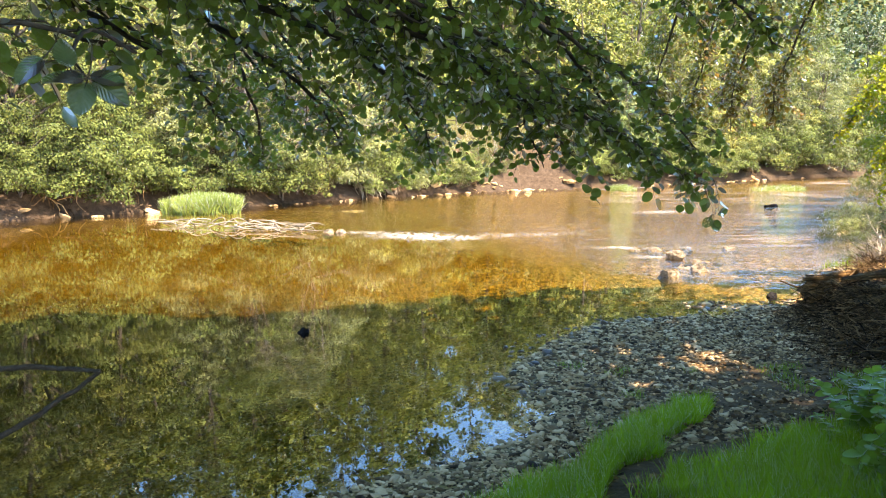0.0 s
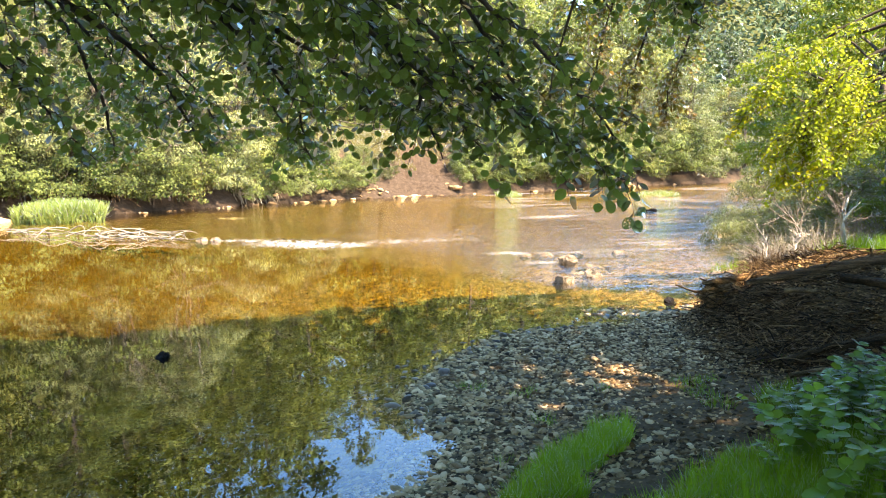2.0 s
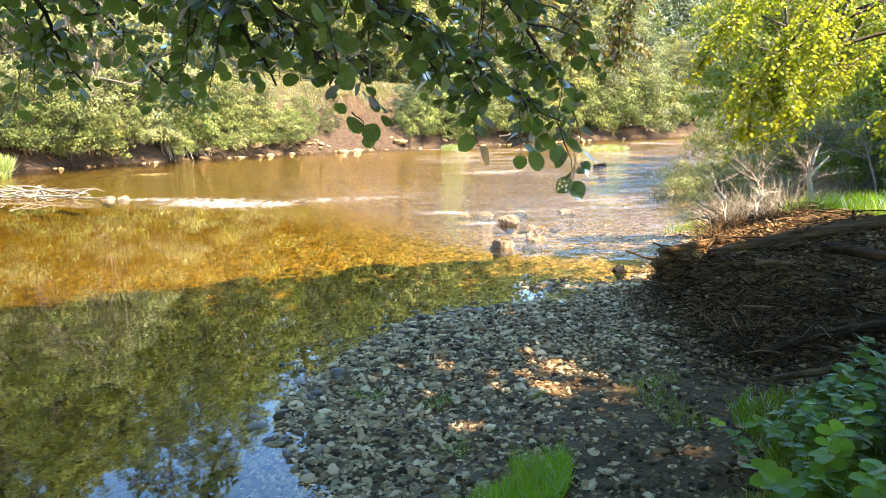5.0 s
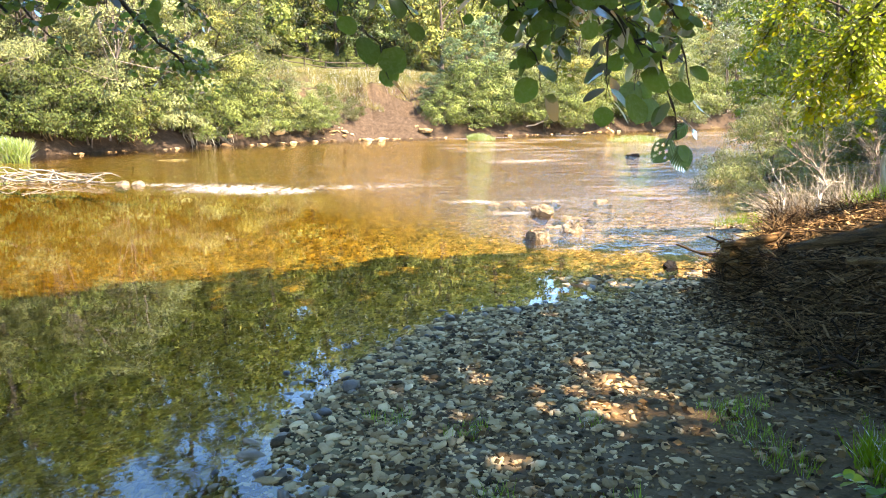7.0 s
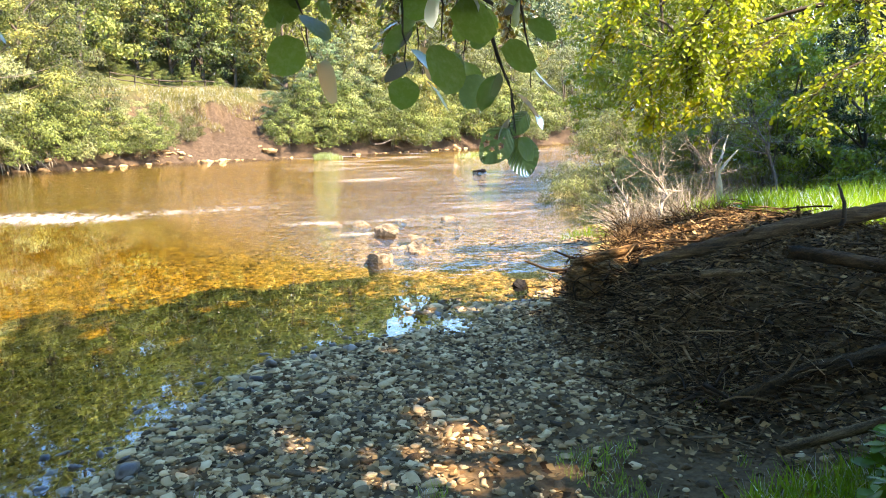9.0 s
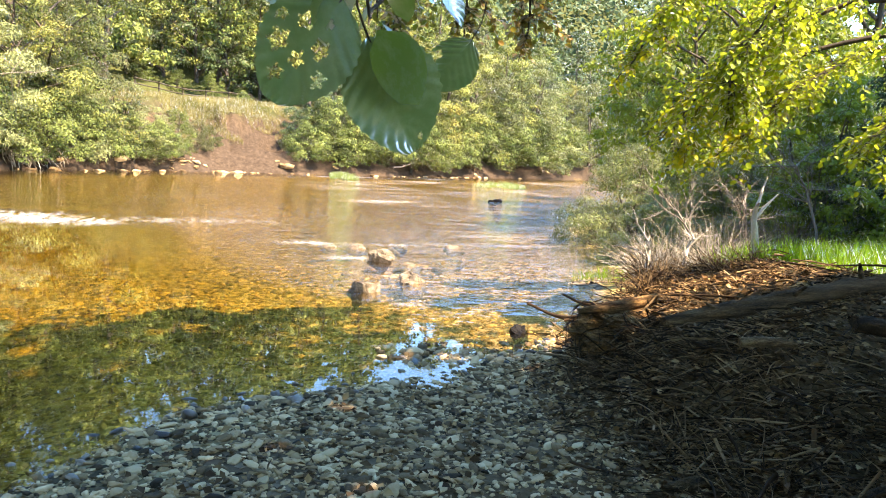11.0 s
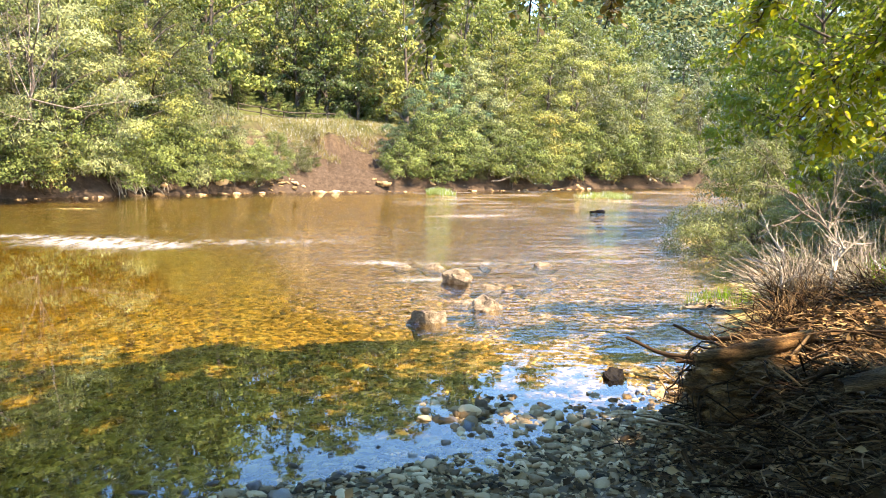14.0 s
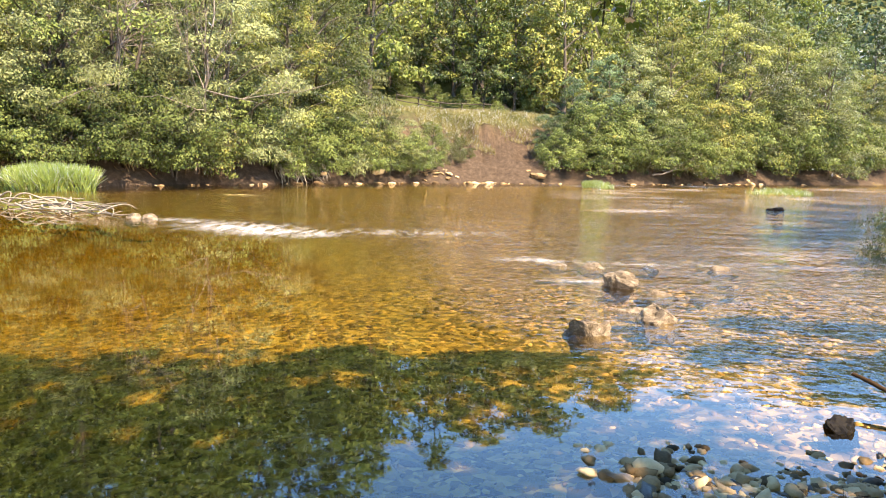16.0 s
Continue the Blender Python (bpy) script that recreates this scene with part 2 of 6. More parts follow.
M_STRAW = leaf_material("straw_blade", (0.13, 0.125, 0.035), (0.32, 0.27, 0.1), trans=0.3)
M_NETTLE = leaf_material("herb_leaf", (0.07, 0.155, 0.014), (0.16, 0.31, 0.03), trans=0.35, gloss=0.4, sheen=1.18)
M_BARK = rough_material("bark", [(0.3, (0.03, 0.024, 0.018)), (0.7, (0.12, 0.10, 0.08))], 3.0, stretch=(3, 3, 0.6))
M_TWIG = rough_material("twig_bark", [(0.3, (0.02, 0.016, 0.012)), (0.7, (0.07, 0.055, 0.04))], 8.0)
M_DRIFT = rough_material("driftwood", [(0.3, (0.023, 0.0125, 0.0055)), (0.56, (0.085, 0.05, 0.022)), (0.84, (0.31, 0.21, 0.105))], 7.0, per_island=0.65, bump=0.4)
M_LOG = rough_material("weathered_log", [(0.36, (0.018, 0.011, 0.005)), (0.5, (0.095, 0.058, 0.024)), (0.66, (0.3, 0.2, 0.09))], 6.0, stretch=(0.4, 4, 4), bump=0.9, distance=0.04, per_object=0.2)
M_ROT = rough_material("rotten_wood", [(0.36, (0.018, 0.009, 0.003)), (0.5, (0.12, 0.066, 0.024)), (0.66, (0.34, 0.2, 0.075))], 5.0, stretch=(0.6, 2, 5), bump=1.0, distance=0.05)
M_BLEACH = rough_material("bleached_wood", [(0.3, (0.26, 0.22, 0.17)), (0.7, (0.55, 0.49, 0.4))], 5.0, per_object=0.2)
M_STONE = rough_material("river_stone", [(0.2, (0.03, 0.02, 0.01)), (0.38, (0.18, 0.118, 0.056)), (0.55, (0.38, 0.255, 0.125)), (0.8, (0.65, 0.48, 0.265))], 6.0, rough=0.75, per_island=0.62, bump=0.3)
M_PEBBLE = rough_material("loose_stone", [(0.2, (0.03, 0.02, 0.01)), (0.38, (0.18, 0.118, 0.056)), (0.55, (0.38, 0.255, 0.125)), (0.8, (0.65, 0.48, 0.265))], 6.0, rough=0.75, per_object=0.62, bump=0.3)
M_BEDSTONE = rough_material("bed_stone", [(0.2, (0.024, 0.017, 0.006)), (0.5, (0.14, 0.102, 0.034)), (0.8, (0.4, 0.3, 0.11))], 5.0, rough=0.8, per_island=0.6, bump=0.3)
M_ROCK = rough_material("pale_rock", [(0.31, (0.032, 0.024, 0.015)), (0.5, (0.145, 0.112, 0.073)), (0.74, (0.44, 0.37, 0.27))], 9.0, rough=0.85, bump=0.8, distance=0.05)
M_WETROCK = rough_material("wet_rock", [(0.3, (0.0035, 0.003, 0.0025)), (0.7, (0.009, 0.0075, 0.006))], 3.0, rough=0.7, bump=0.6)
M_DRYGRASS = rough_material("dry_stem", [(0.3, (0.14, 0.12, 0.09)), (0.7, (0.40, 0.35, 0.27))], 6.0, per_island=0.5, bump=0.1)
M_DARKSTONE = rough_material("wet_stone", [(0.22, (0.02, 0.015, 0.01)), (0.5, (0.07, 0.055, 0.038)), (0.85, (0.24, 0.19, 0.13))], 6.0, rough=0.35, per_island=0.62, bump=0.3)
M_LITTER = rough_material("leaf_litter", [(0.2, (0.036, 0.018, 0.007)), (0.5, (0.12, 0.068, 0.026)), (0.8, (0.34, 0.215, 0.09))], 6.0, per_island=0.7, bump=0.1)
M_BRUSH = rough_material("grey_brush", [(0.3, (0.07, 0.055, 0.045)), (0.7, (0.22, 0.185, 0.15))], 5.0, per_object=0.2)


# ---- mesh helpers ----
def mesh_of(name, verts, faces, material, smooth=False):
    """A mesh from an array of points and an array of faces, all with one number of corners."""
    verts, faces = np.asarray(verts, np.float32).reshape(-1, 3), np.asarray(faces, np.int32)
    k = faces.shape[1]
    me = bpy.data.meshes.new(name)
    me.vertices.add(len(verts))
    me.vertices.foreach_set("co", verts.ravel())
    me.loops.add(faces.size)
    me.loops.foreach_set("vertex_index", faces.ravel())
    me.polygons.add(len(faces))
    me.polygons.foreach_set("loop_start", np.arange(0, faces.size, k, dtype=np.int32))
    if smooth:
        me.polygons.foreach_set("use_smooth", np.ones(len(faces), bool))
    me.update(calc_edges=True)
    me.materials.append(material)
    return me


def under(name, me, parent, label="", kind=""):
    ob = new(name, me)
    ob.parent = parent
    return tagged(ob, label, "", "", kind)


def unit(v):
    return v / np.maximum(np.linalg.norm(v, axis=-1, keepdims=True), 1e-9)


CARD = (np.array([(0, 0, 0), (0.36, 0.45, 0.12), (0, 1, 0), (-0.36, 0.45, 0.12)]), np.array([(0, 1, 2), (0, 2, 3)]))
TRI = (np.array([(-0.34, 0.1, 0.05), (0.34, 0.2, 0.05), (0, 1, -0.05)]), np.array([(0, 1, 2)]))
NARROW = (np.array([(-0.11, 0, 0.02), (0.13, 0.3, 0.02), (0, 1.1, -0.06)]), np.array([(0, 1, 2)]))
PLAIN = (np.array([(0, 0, 0), (0.34, 0.3, 0.07), (0.3, 0.7, 0.04), (0, 1, -0.06), (-0.3, 0.7, 0.04), (-0.34, 0.3, 0.07)]), np.array([(0, 1, 2), (0, 2, 3), (0, 3, 4), (0, 4, 5)]))


def leaf_shape(n=5, broad=0.44):
    """A rounded, slightly cupped leaf folded along its midrib."""
    t = np.linspace(0, 1, n + 2)
    w = broad * np.sin(np.pi * t ** 0.85) ** 0.62
    mid = np.column_stack([0 * t, t, -0.10 * t ** 2])
    edge = np.column_stack([w, t + 0.02, 0.10 * w - 0.16 * t ** 2])[1:-1]
    verts = np.concatenate([mid, edge, edge * (-1, 1, 1)])
    r, l, f = n + 2, 2 * n + 2, []
    for e, flip in ((r, 1), (l, -1)):
        tri = [(0, e, 1)] + [q for k in range(n - 1) for q in ((e + k, e + k + 1, k + 2), (e + k, k + 2, k + 1))] + [(e + n - 1, n + 1, n)]
        f += [q[::flip] for q in tri]
    return verts, np.array(f)


ROUND = leaf_shape()
# a plainer pointed leaf
BROAD = (np.array([(0, 0, 0), (0, 0.32, -0.03), (0, 0.62, -0.02), (0, 0.86, -0.03), (0, 1, -0.07),
                   (0.26, 0.14, 0.04), (0.42, 0.48, 0.06), (0.30, 0.82, 0.0), (-0.26, 0.14, 0.04), (-0.42, 0.48, 0.06), (-0.30, 0.82, 0.0)]),
         np.array([(0, 5, 1), (5, 6, 1), (6, 2, 1), (6, 7, 2), (7, 3, 2), (7, 4, 3), (0, 1, 8), (8, 1, 9), (9, 1, 2), (9, 2, 10), (10, 2, 3), (10, 3, 4)]))


def scatter(shape, at, along, normal, size):
    """Points and faces of one shape repeated: y along, z by the normal."""
    base, faces = shape
    along = unit(along)
    side = unit(np.cross(along, normal))
    up = np.cross(side, along)
    size = np.asarray(size, float).reshape(-1, 1, 1)
    v = at[:, None] + size * (base[None, :, :1] * side[:, None] + base[None, :, 1:2] * along[:, None] + base[None, :, 2:] * up[:, None])
    f = faces[None] + (np.arange(len(at)) * len(base))[:, None, None]
    return v.reshape(-1, 3), f.reshape(-1, faces.shape[1])


def tubes(lines, sides=5):
    """Tapered round bars along polylines: (points, radii) each."""
    vs, fs, n0 = [], [], 0
    ang = np.linspace(0, 2 * np.pi, sides, endpoint=False)
    for pts, rad in lines:
        pts = np.asarray(pts, float)
        rad = np.broadcast_to(np.asarray(rad, float), (len(pts),))
        tan = unit(np.gradient(pts, axis=0))
        ref = np.where(np.abs(tan[:, 2:]) > 0.9, np.array([[1.0, 0, 0]]), np.array([[0, 0, 1.0]]))
        a = unit(np.cross(tan, ref))
        b = np.cross(tan, a)
        ring = pts[:, None] + rad[:, None, None] * (np.cos(ang)[None, :, None] * a[:, None] + np.sin(ang)[None, :, None] * b[:, None])
        vs.append(ring.reshape(-1, 3))
        n = len(pts)
        i, j = np.meshgrid(np.arange(n - 1), np.arange(sides), indexing="ij")
        k = (j + 1) % sides
        q = n0 + np.stack([i * sides + j, (i + 1) * sides + j, (i + 1) * sides + k, i * sides + k], -1).reshape(-1, 4)
        fs.append(np.concatenate([q[:, [0, 1, 2]], q[:, [0, 2, 3]]]))
        for end, flip in ((0, 1), (n - 1, 0)):
            fan = np.array([(n0 + end * sides, n0 + end * sides + j, n0 + end * sides + j + 1) for j in range(1, sides - 1)])
            fs.append(fan[:, ::-1] if flip else fan)
        n0 += n * sides
    return np.concatenate(vs), np.concatenate(fs)


def smooth_line(ctrl, n, wobble=0.0, r=rng):
    """n points along a soft curve through the control points."""
    c = np.asarray(ctrl, float)
    t = np.linspace(0, len(c) - 1, n)
    c2 = np.concatenate([[2 * c[0] - c[1]], c, [2 * c[-1] - c[-2]]])
    i = np.minimum(t.astype(int), len(c) - 2)
    u = (t - i)[:, None]
    p0, p1, p2, p3 = c2[i], c2[i + 1], c2[i + 2], c2[i + 3]
    out = 0.5 * (2 * p1 + (p2 - p0) * u + (2 * p0 - 5 * p1 + 4 * p2 - p3) * u * u + (3 * p1 - p0 - 3 * p2 + p3) * u ** 3)
    if wobble:
        w = r.normal(0, wobble, out.shape)
        w[0] = 0
        out = out + w
    return out


# ---- the river and the ground ----
NEAR_SHORE = [(-160, -330), (-40, -90), (-14, -25), (-6, -5), (-4, 0), (-2.6, 3), (-1.6, 4.2), (-0.64, 5.14), (0.3, 6.0), (1.0, 6.95), (0.95, 7.6), (0.82, 8.45), (1.5, 9.6), (2.3, 10.65), (3.25, 11.05), (4.1, 11.4), (4.85, 11.6),
              (5.6, 11.75), (6.15, 12.1), (6.6, 13), (7.6, 14.4), (9.1, 16.5), (10.5, 19.5), (11.4, 22), (15, 29), (24, 38), (40, 47), (75, 60), (160, 85), (420, 150)]
FAR_SHORE = [(-260, -300), (-90, -60), (-45, 10), (-30, 25), (-20, 34), (-15, 39.5), (-10.5, 43.5), (-5.5, 50), (0.5, 55.5), (7, 60.5), (12, 62), (20.8, 67), (27, 72), (36, 77.5), (48, 86), (70, 96), (130, 118), (420, 220)]


def off(line, p):
    """Distance to a polyline, and on which side of it (left of its course: positive)."""
    a, b = np.array(line[:-1], float), np.array(line[1:], float)
    best, sign = np.full(len(p), 1e9), np.ones(len(p))
    for s, e in zip(a, b):
        d = e - s
        u = np.clip(((p - s) @ d) / (d @ d), 0, 1)
        q = p - s - u[:, None] * d
        dist = np.hypot(q[:, 0], q[:, 1])
        cr = d[0] * (p[:, 1] - s[1]) - d[1] * (p[:, 0] - s[0])
        closer = dist < best
        best = np.where(closer, dist, best)
        sign = np.where(closer, np.sign(cr), sign)
    return best * sign


def value_noise(p, scale, seed):
    """Smooth noise of the plan, about -1 to 1."""
    r = np.random.default_rng(seed)
    grid = r.uniform(-1, 1, (64, 64))
    q = p / scale
    i = np.floor(q).astype(int)
    f = q - i
    f = f * f * (3 - 2 * f)
    g = lambda a, b: grid[(i[:, 0] + a) % 64, (i[:, 1] + b) % 64]
    return (g(0, 0) * (1 - f[:, 0]) + g(1, 0) * f[:, 0]) * (1 - f[:, 1]) + (g(0, 1) * (1 - f[:, 0]) + g(1, 1) * f[:, 0]) * f[:, 1]


def step(a, b, v):
    t = np.clip((v - a) / (b - a), 0, 1)
    return t * t * (3 - 2 * t)


ISLETS = [(-12.4, 37.6, 2.4, 1.2, 0.14), (12.3, 55.4, 1.6, 1.0, 0.10), (22, 51.5, 2.6, 1.3, 0.10), (8.4, 15.3, 0.9, 0.7, 0.10), (4.3, 12.02, 0.4, 0.3, 0.015), (-8.5, 29.5, 3.6, 0.7, 0.02), (-5.0, 37.0, 3.5, 0.5, 0.03), (-16, 36.0, 3.0, 0.3, 0.005)]


def height(p):
    """Height of the ground at points of the plan, and the weights of its covers."""
    p = np.asarray(p, float).reshape(-1, 2)
    x, y = p[:, 0], p[:, 1]
    dn, df = off(NEAR_SHORE, p), off(FAR_SHORE, p)       # dn > 0: over the water from the near bank; df < 0: over the water from the far bank
    dn = dn + 0.12 * value_noise(p, 0.7, 1) * (np.abs(dn) < 3)
    df = df + 0.8 * value_noise(p, 3.0, 2)
    n1, n2, n3 = value_noise(p, 0.35, 3), value_noise(p, 2.2, 4), value_noise(p, 9.0, 5)
    # bed
    pool = step(3.5, -4, x) * step(30, 20, y)
    # bed deepened where the near bank's shade falls, so that the pool goes darker
    shade_hole = step(3.0, -1.0, x) * step(15.0, 11.5, y)
    deep = 0.24 - 0.12 * step(3.5, 6.5, x) * step(26, 20, y) + 0.55 * pool + 0.6 * shade_hole + 0.07 * n2
    bed = -deep * (1 - np.exp(-np.maximum(dn, 0) / 2.4)) * (1 - np.exp(-np.maximum(-df, 0) / 1.5)) - 0.02 - 0.07 * (1 - np.exp(-np.maximum(dn, 0) / 0.2))
    for ix, iy, ax, ay, top in ISLETS:
        k = np.exp(-(((x - ix) / ax) ** 2 + ((y - iy) / ay) ** 2) * 1.2)
        bed = np.maximum(bed, bed * (1 - k) + (top + 0.03 * n1) * k)
    # near bank
    d = np.maximum(-dn, 0)
    plane = np.maximum(0.10, 0.94 - 0.108 * y) + 0.0 * x
    bank = plane + (0.62 - plane) * step(4.6, 8.5, x) * step(16, 12, y) + 0.35 * step(8.5, 18, x)
    inside = x - np.interp(y, [6.8, 8.3, 10.5, 12.2, 13.5], [5.6, 4.95, 5.45, 6.1, 7.0]) + 0.12 * n1 + 0.1 * n2
    pile = (0.30 * step(-0.12, 0.25 + 1.9 * step(10.2, 8.3, y), inside) + 0.11 * n1 * step(0.1, 0.5, inside)) * step(6.6, 8.6, y) * step(13.6, 12.4, y) * step(9.5, 7.4, x)
    bank = bank + pile + step(20, 80, d) * 0.8
    near = bank * (1 - np.exp(-d * (0.30 + 0.9 * step(4.6, 5.6, x)))) * 1.1 + 0.012 * n1 + 0.03 * n2
    near = np.minimum(near, bank + 0.05 * n2)
    # far bank: undercut earth, a terrace, a wooded slope
    e = np.maximum(df, 0)
    far = 0.6 * step(0, 0.35, e) + 1.0 * step(0.3, 1.6, e) + 3.5 * step(2.0, 8.5, e) + 0.25 * n2 * step(0.5, 3, e)
    gully = np.abs(value_noise(p, 1.1, 6)) * 0.9 + np.abs(value_noise(p, 0.5, 7)) * 0.35
    far = far - gully * step(1.5, 3, e) * step(9, 7, e)
    open_side = step(26, 10, x - 0.3 * (y - 65))          # the valley opens downstream
    rise = 1 + 0.5 * step(4, -34, x)                     # the slope is steeper upstream
    far = far + 0.62 * rise * np.maximum(e - 15, 0) * step(70, 45, e) * open_side
    far = np.where(e > 45, np.maximum(far, (18 * rise + 0.14 * (e - 45)) * open_side), far) + 1.2 * n3 * step(15, 25, e)
    hill = 118 * np.exp(-(((x - 195) / 80) ** 2 + ((y - 470) / 110) ** 2)) + 125 * np.exp(-(((x - 300) / 130) ** 2 + ((y - 430) / 130) ** 2)) + 75 * np.exp(-(((x + 120) / 260) ** 2 + ((y - 430) / 130) ** 2))
    far = far + 0.6 * hill * step(60, 200, e)
    z = np.where(dn < 0, near, np.where(df > 0, far, bed))
    water = (dn >= 0) & (df <= 0)
    turf = 0.85 * step(7.4, 9.0, x + 0.5 * n2) * (dn < -0.8) + 0.8 * (e > 6.5) + 0.5 * step(3.0, 1.0, y + 0.6 * n2) * (dn < -1.2)
    earth = np.where(df > -1.6, step(9, 6.5, e + 1.6 * n2) * (1 - 0.35 * step(4.5, 6.5, e) * step(0.1, -0.2, value_noise(p, 1.3, 8))), 0.0)
    bedw = np.where(water & (df < -1.2) | (np.abs(dn) < 0.6), 1.0, 0.0)
    silt = np.where(water & (df < -1.2), step(17, 24, y) * step(6, -2, x) * 0.45 + 0.3 * pool, 0)
    bar = (dn < 0) & (x < 5.2) & (x > -6)
    grit = np.where(bar, 0.5 * step(2.6, 0.6, -dn) * step(4.6, 6.4, y), 0) + np.where(water, step(3.0, 5.5, x + 0.4 * n2 + 0.12 * (y - 13)) * step(30, 22, y), 0)
    return z, np.clip(turf, 0, 1), earth, bedw, np.clip(silt, 0, 1), grit


def ground_z(x, y):
    return float(height([(x, y)])[0][0])


def spaced(parts):
    out = [np.arange(a, b, s) for a, b, s in parts]
    return np.concatenate(out + [[parts[-1][1]]])


def lattice(xs, ys):
    gx, gy = np.meshgrid(xs, ys, indexing="ij")
    i, j = np.meshgrid(np.arange(len(xs) - 1), np.arange(len(ys) - 1), indexing="ij")
    n = len(ys)
    f = np.stack([i * n + j, (i + 1) * n + j, (i + 1) * n + j + 1, i * n + j + 1], -1).reshape(-1, 4)
    return np.stack([gx.ravel(), gy.ravel()], -1), f


def weigh(me, name, values):
    a = me.attributes.new(name, "FLOAT", "POINT")
    a.data.foreach_set("value", np.asarray(values, np.float32))


GX = spaced([(-1500, -200, 130), (-200, -60, 14), (-60, -27, 3), (-27, -4, 0.7), (-4, 9, 0.13), (9, 26, 0.6), (26, 60, 1.7), (60, 200, 10), (200, 1800, 100)])
GY = spaced([(-1200, -60, 120), (-60, -4, 7), (-4, 3, 0.35), (3, 16, 0.13), (16, 40, 0.6), (40, 105, 1.0), (105, 200, 6), (200, 700, 25), (700, 2200, 150)])
plan, quads = lattice(GX, GY)
gz, g_turf, g_earth, g_bed, g_silt, g_grit = height(plan)
me = mesh_of("ground", np.column_stack([plan, gz]), quads, M_GROUND, smooth=True)
for name, w in (("turf", g_turf), ("earth", g_earth), ("bed", g_bed), ("silt", g_silt), ("grit", g_grit)):
    weigh(me, name, w)
ground = tagged(new("ground", me), "gravel bar, soil banks and wooded slopes along a river", "ground", "", "structure")

# the river's surface
wx = spaced([(-160, -30, 10), (-30, -6, 0.6), (-6, 9, 0.25), (9, 30, 0.6), (30, 300, 15)])
wy = spaced([(-160, 0, 16), (0, 8, 0.6), (8, 28, 0.25), (28, 70, 0.6), (70, 240, 10)])
plan, quads = lattice(wx, wy)
me = mesh_of("water", np.column_stack([plan, np.zeros(len(plan))]), quads, M_WATER, smooth=True)
px, py = plan[:, 0], plan[:, 1]
low = 0.55 + 0.45 * value_noise(plan, 3.0, 12)
fast = step(21.5, 26, py + 0.55 * px - 2.2 * value_noise(plan, 4, 11))
weigh(me, "riffle", np.clip((0.55 * fast + 0.2 * step(3.8, 6.5, px + 0.25 * (py - 13)) * step(12.4, 14, py)) * low * (0.3 + 0.7 * step(-3, 12, px - 0.1 * (py - 25))), 0, 1))
weigh(me, "ripple", np.clip(0.005 + 0.45 * fast + 0.85 * step(2.2, 5.5, px + 0.25 * (py - 13)) * step(13.2, 15.2, py + 0.5 * (px - 5)) + 0.012 * value_noise(plan, 1.6, 13), 0, 1))
# where the white glints are painted on the water
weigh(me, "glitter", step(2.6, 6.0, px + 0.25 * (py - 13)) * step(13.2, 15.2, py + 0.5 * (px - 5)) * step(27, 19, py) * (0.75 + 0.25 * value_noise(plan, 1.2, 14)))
floor_z = height(plan)[0]
weigh(me, "depth", 1 - np.exp(np.minimum(floor_z, 0) / 0.25))
# weight of the darkening painted in for the shaded pool
weigh(me, "shade_tint", step(0.7, 1.3, -floor_z))


def patch(x, y, dx, dy, turn):
    c, s = math.cos(turn), math.sin(turn)
    u, v = (px - x) * c + (py - y) * s, (py - y) * c - (px - x) * s
    return np.exp(-(u / dx) ** 2 - (v / dy) ** 2)


white = np.maximum.reduce([1.05 * patch(-1.1, 24.0, 1.5, 1.0, -0.6), patch(-0.1, 23.3, 1.2, 0.9, 0.1), 0.85 * patch(-2.7, 25.3, 1.2, 0.4, -0.5), 0.55 * patch(2.2, 23.9, 2.4, 0.7, 0.05), patch(4.6, 20.0, 0.6, 0.28, -0.3), 0.8 * patch(5.0, 17.95, 0.4, 0.18, 0), 0.8 * patch(4.25, 14.85, 0.2, 0.12, 0.3), 0.55 * patch(6.5, 19.8, 1.6, 0.25, -0.1)])
weigh(me, "foam", 0.5 * white)
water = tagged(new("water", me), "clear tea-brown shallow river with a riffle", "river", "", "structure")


# ---- trees of the banks ----
def crown_points(r, blobs, n, squash=0.6, inner=0.3):
    """Leaf places, ways and normals over a set of boughs (centre, radius)."""
    c = np.array([b[:3] for b in blobs])
    rad = np.array([b[3] for b in blobs])
    which = r.choice(len(blobs), n, p=rad ** 2 / (rad ** 2).sum())
    u = unit(r.normal(size=(n, 3)))
    u[:, 2] = np.where(u[:, 2] < -0.35, -u[:, 2], u[:, 2])
    depth = 1 - inner * r.random(n) ** 1.5 + 0.12 * r.normal(size=n)
    at = c[which] + u * (rad[which] * depth)[:, None] * np.array([1, 1, squash])
    normal = unit(u + np.array([0, 0, 0.4]) + 0.4 * r.normal(size=(n, 3)))
    along = unit(np.cross(normal, r.normal(size=(n, 3))) + np.array([0, 0, -0.45]))
    return at, along, normal


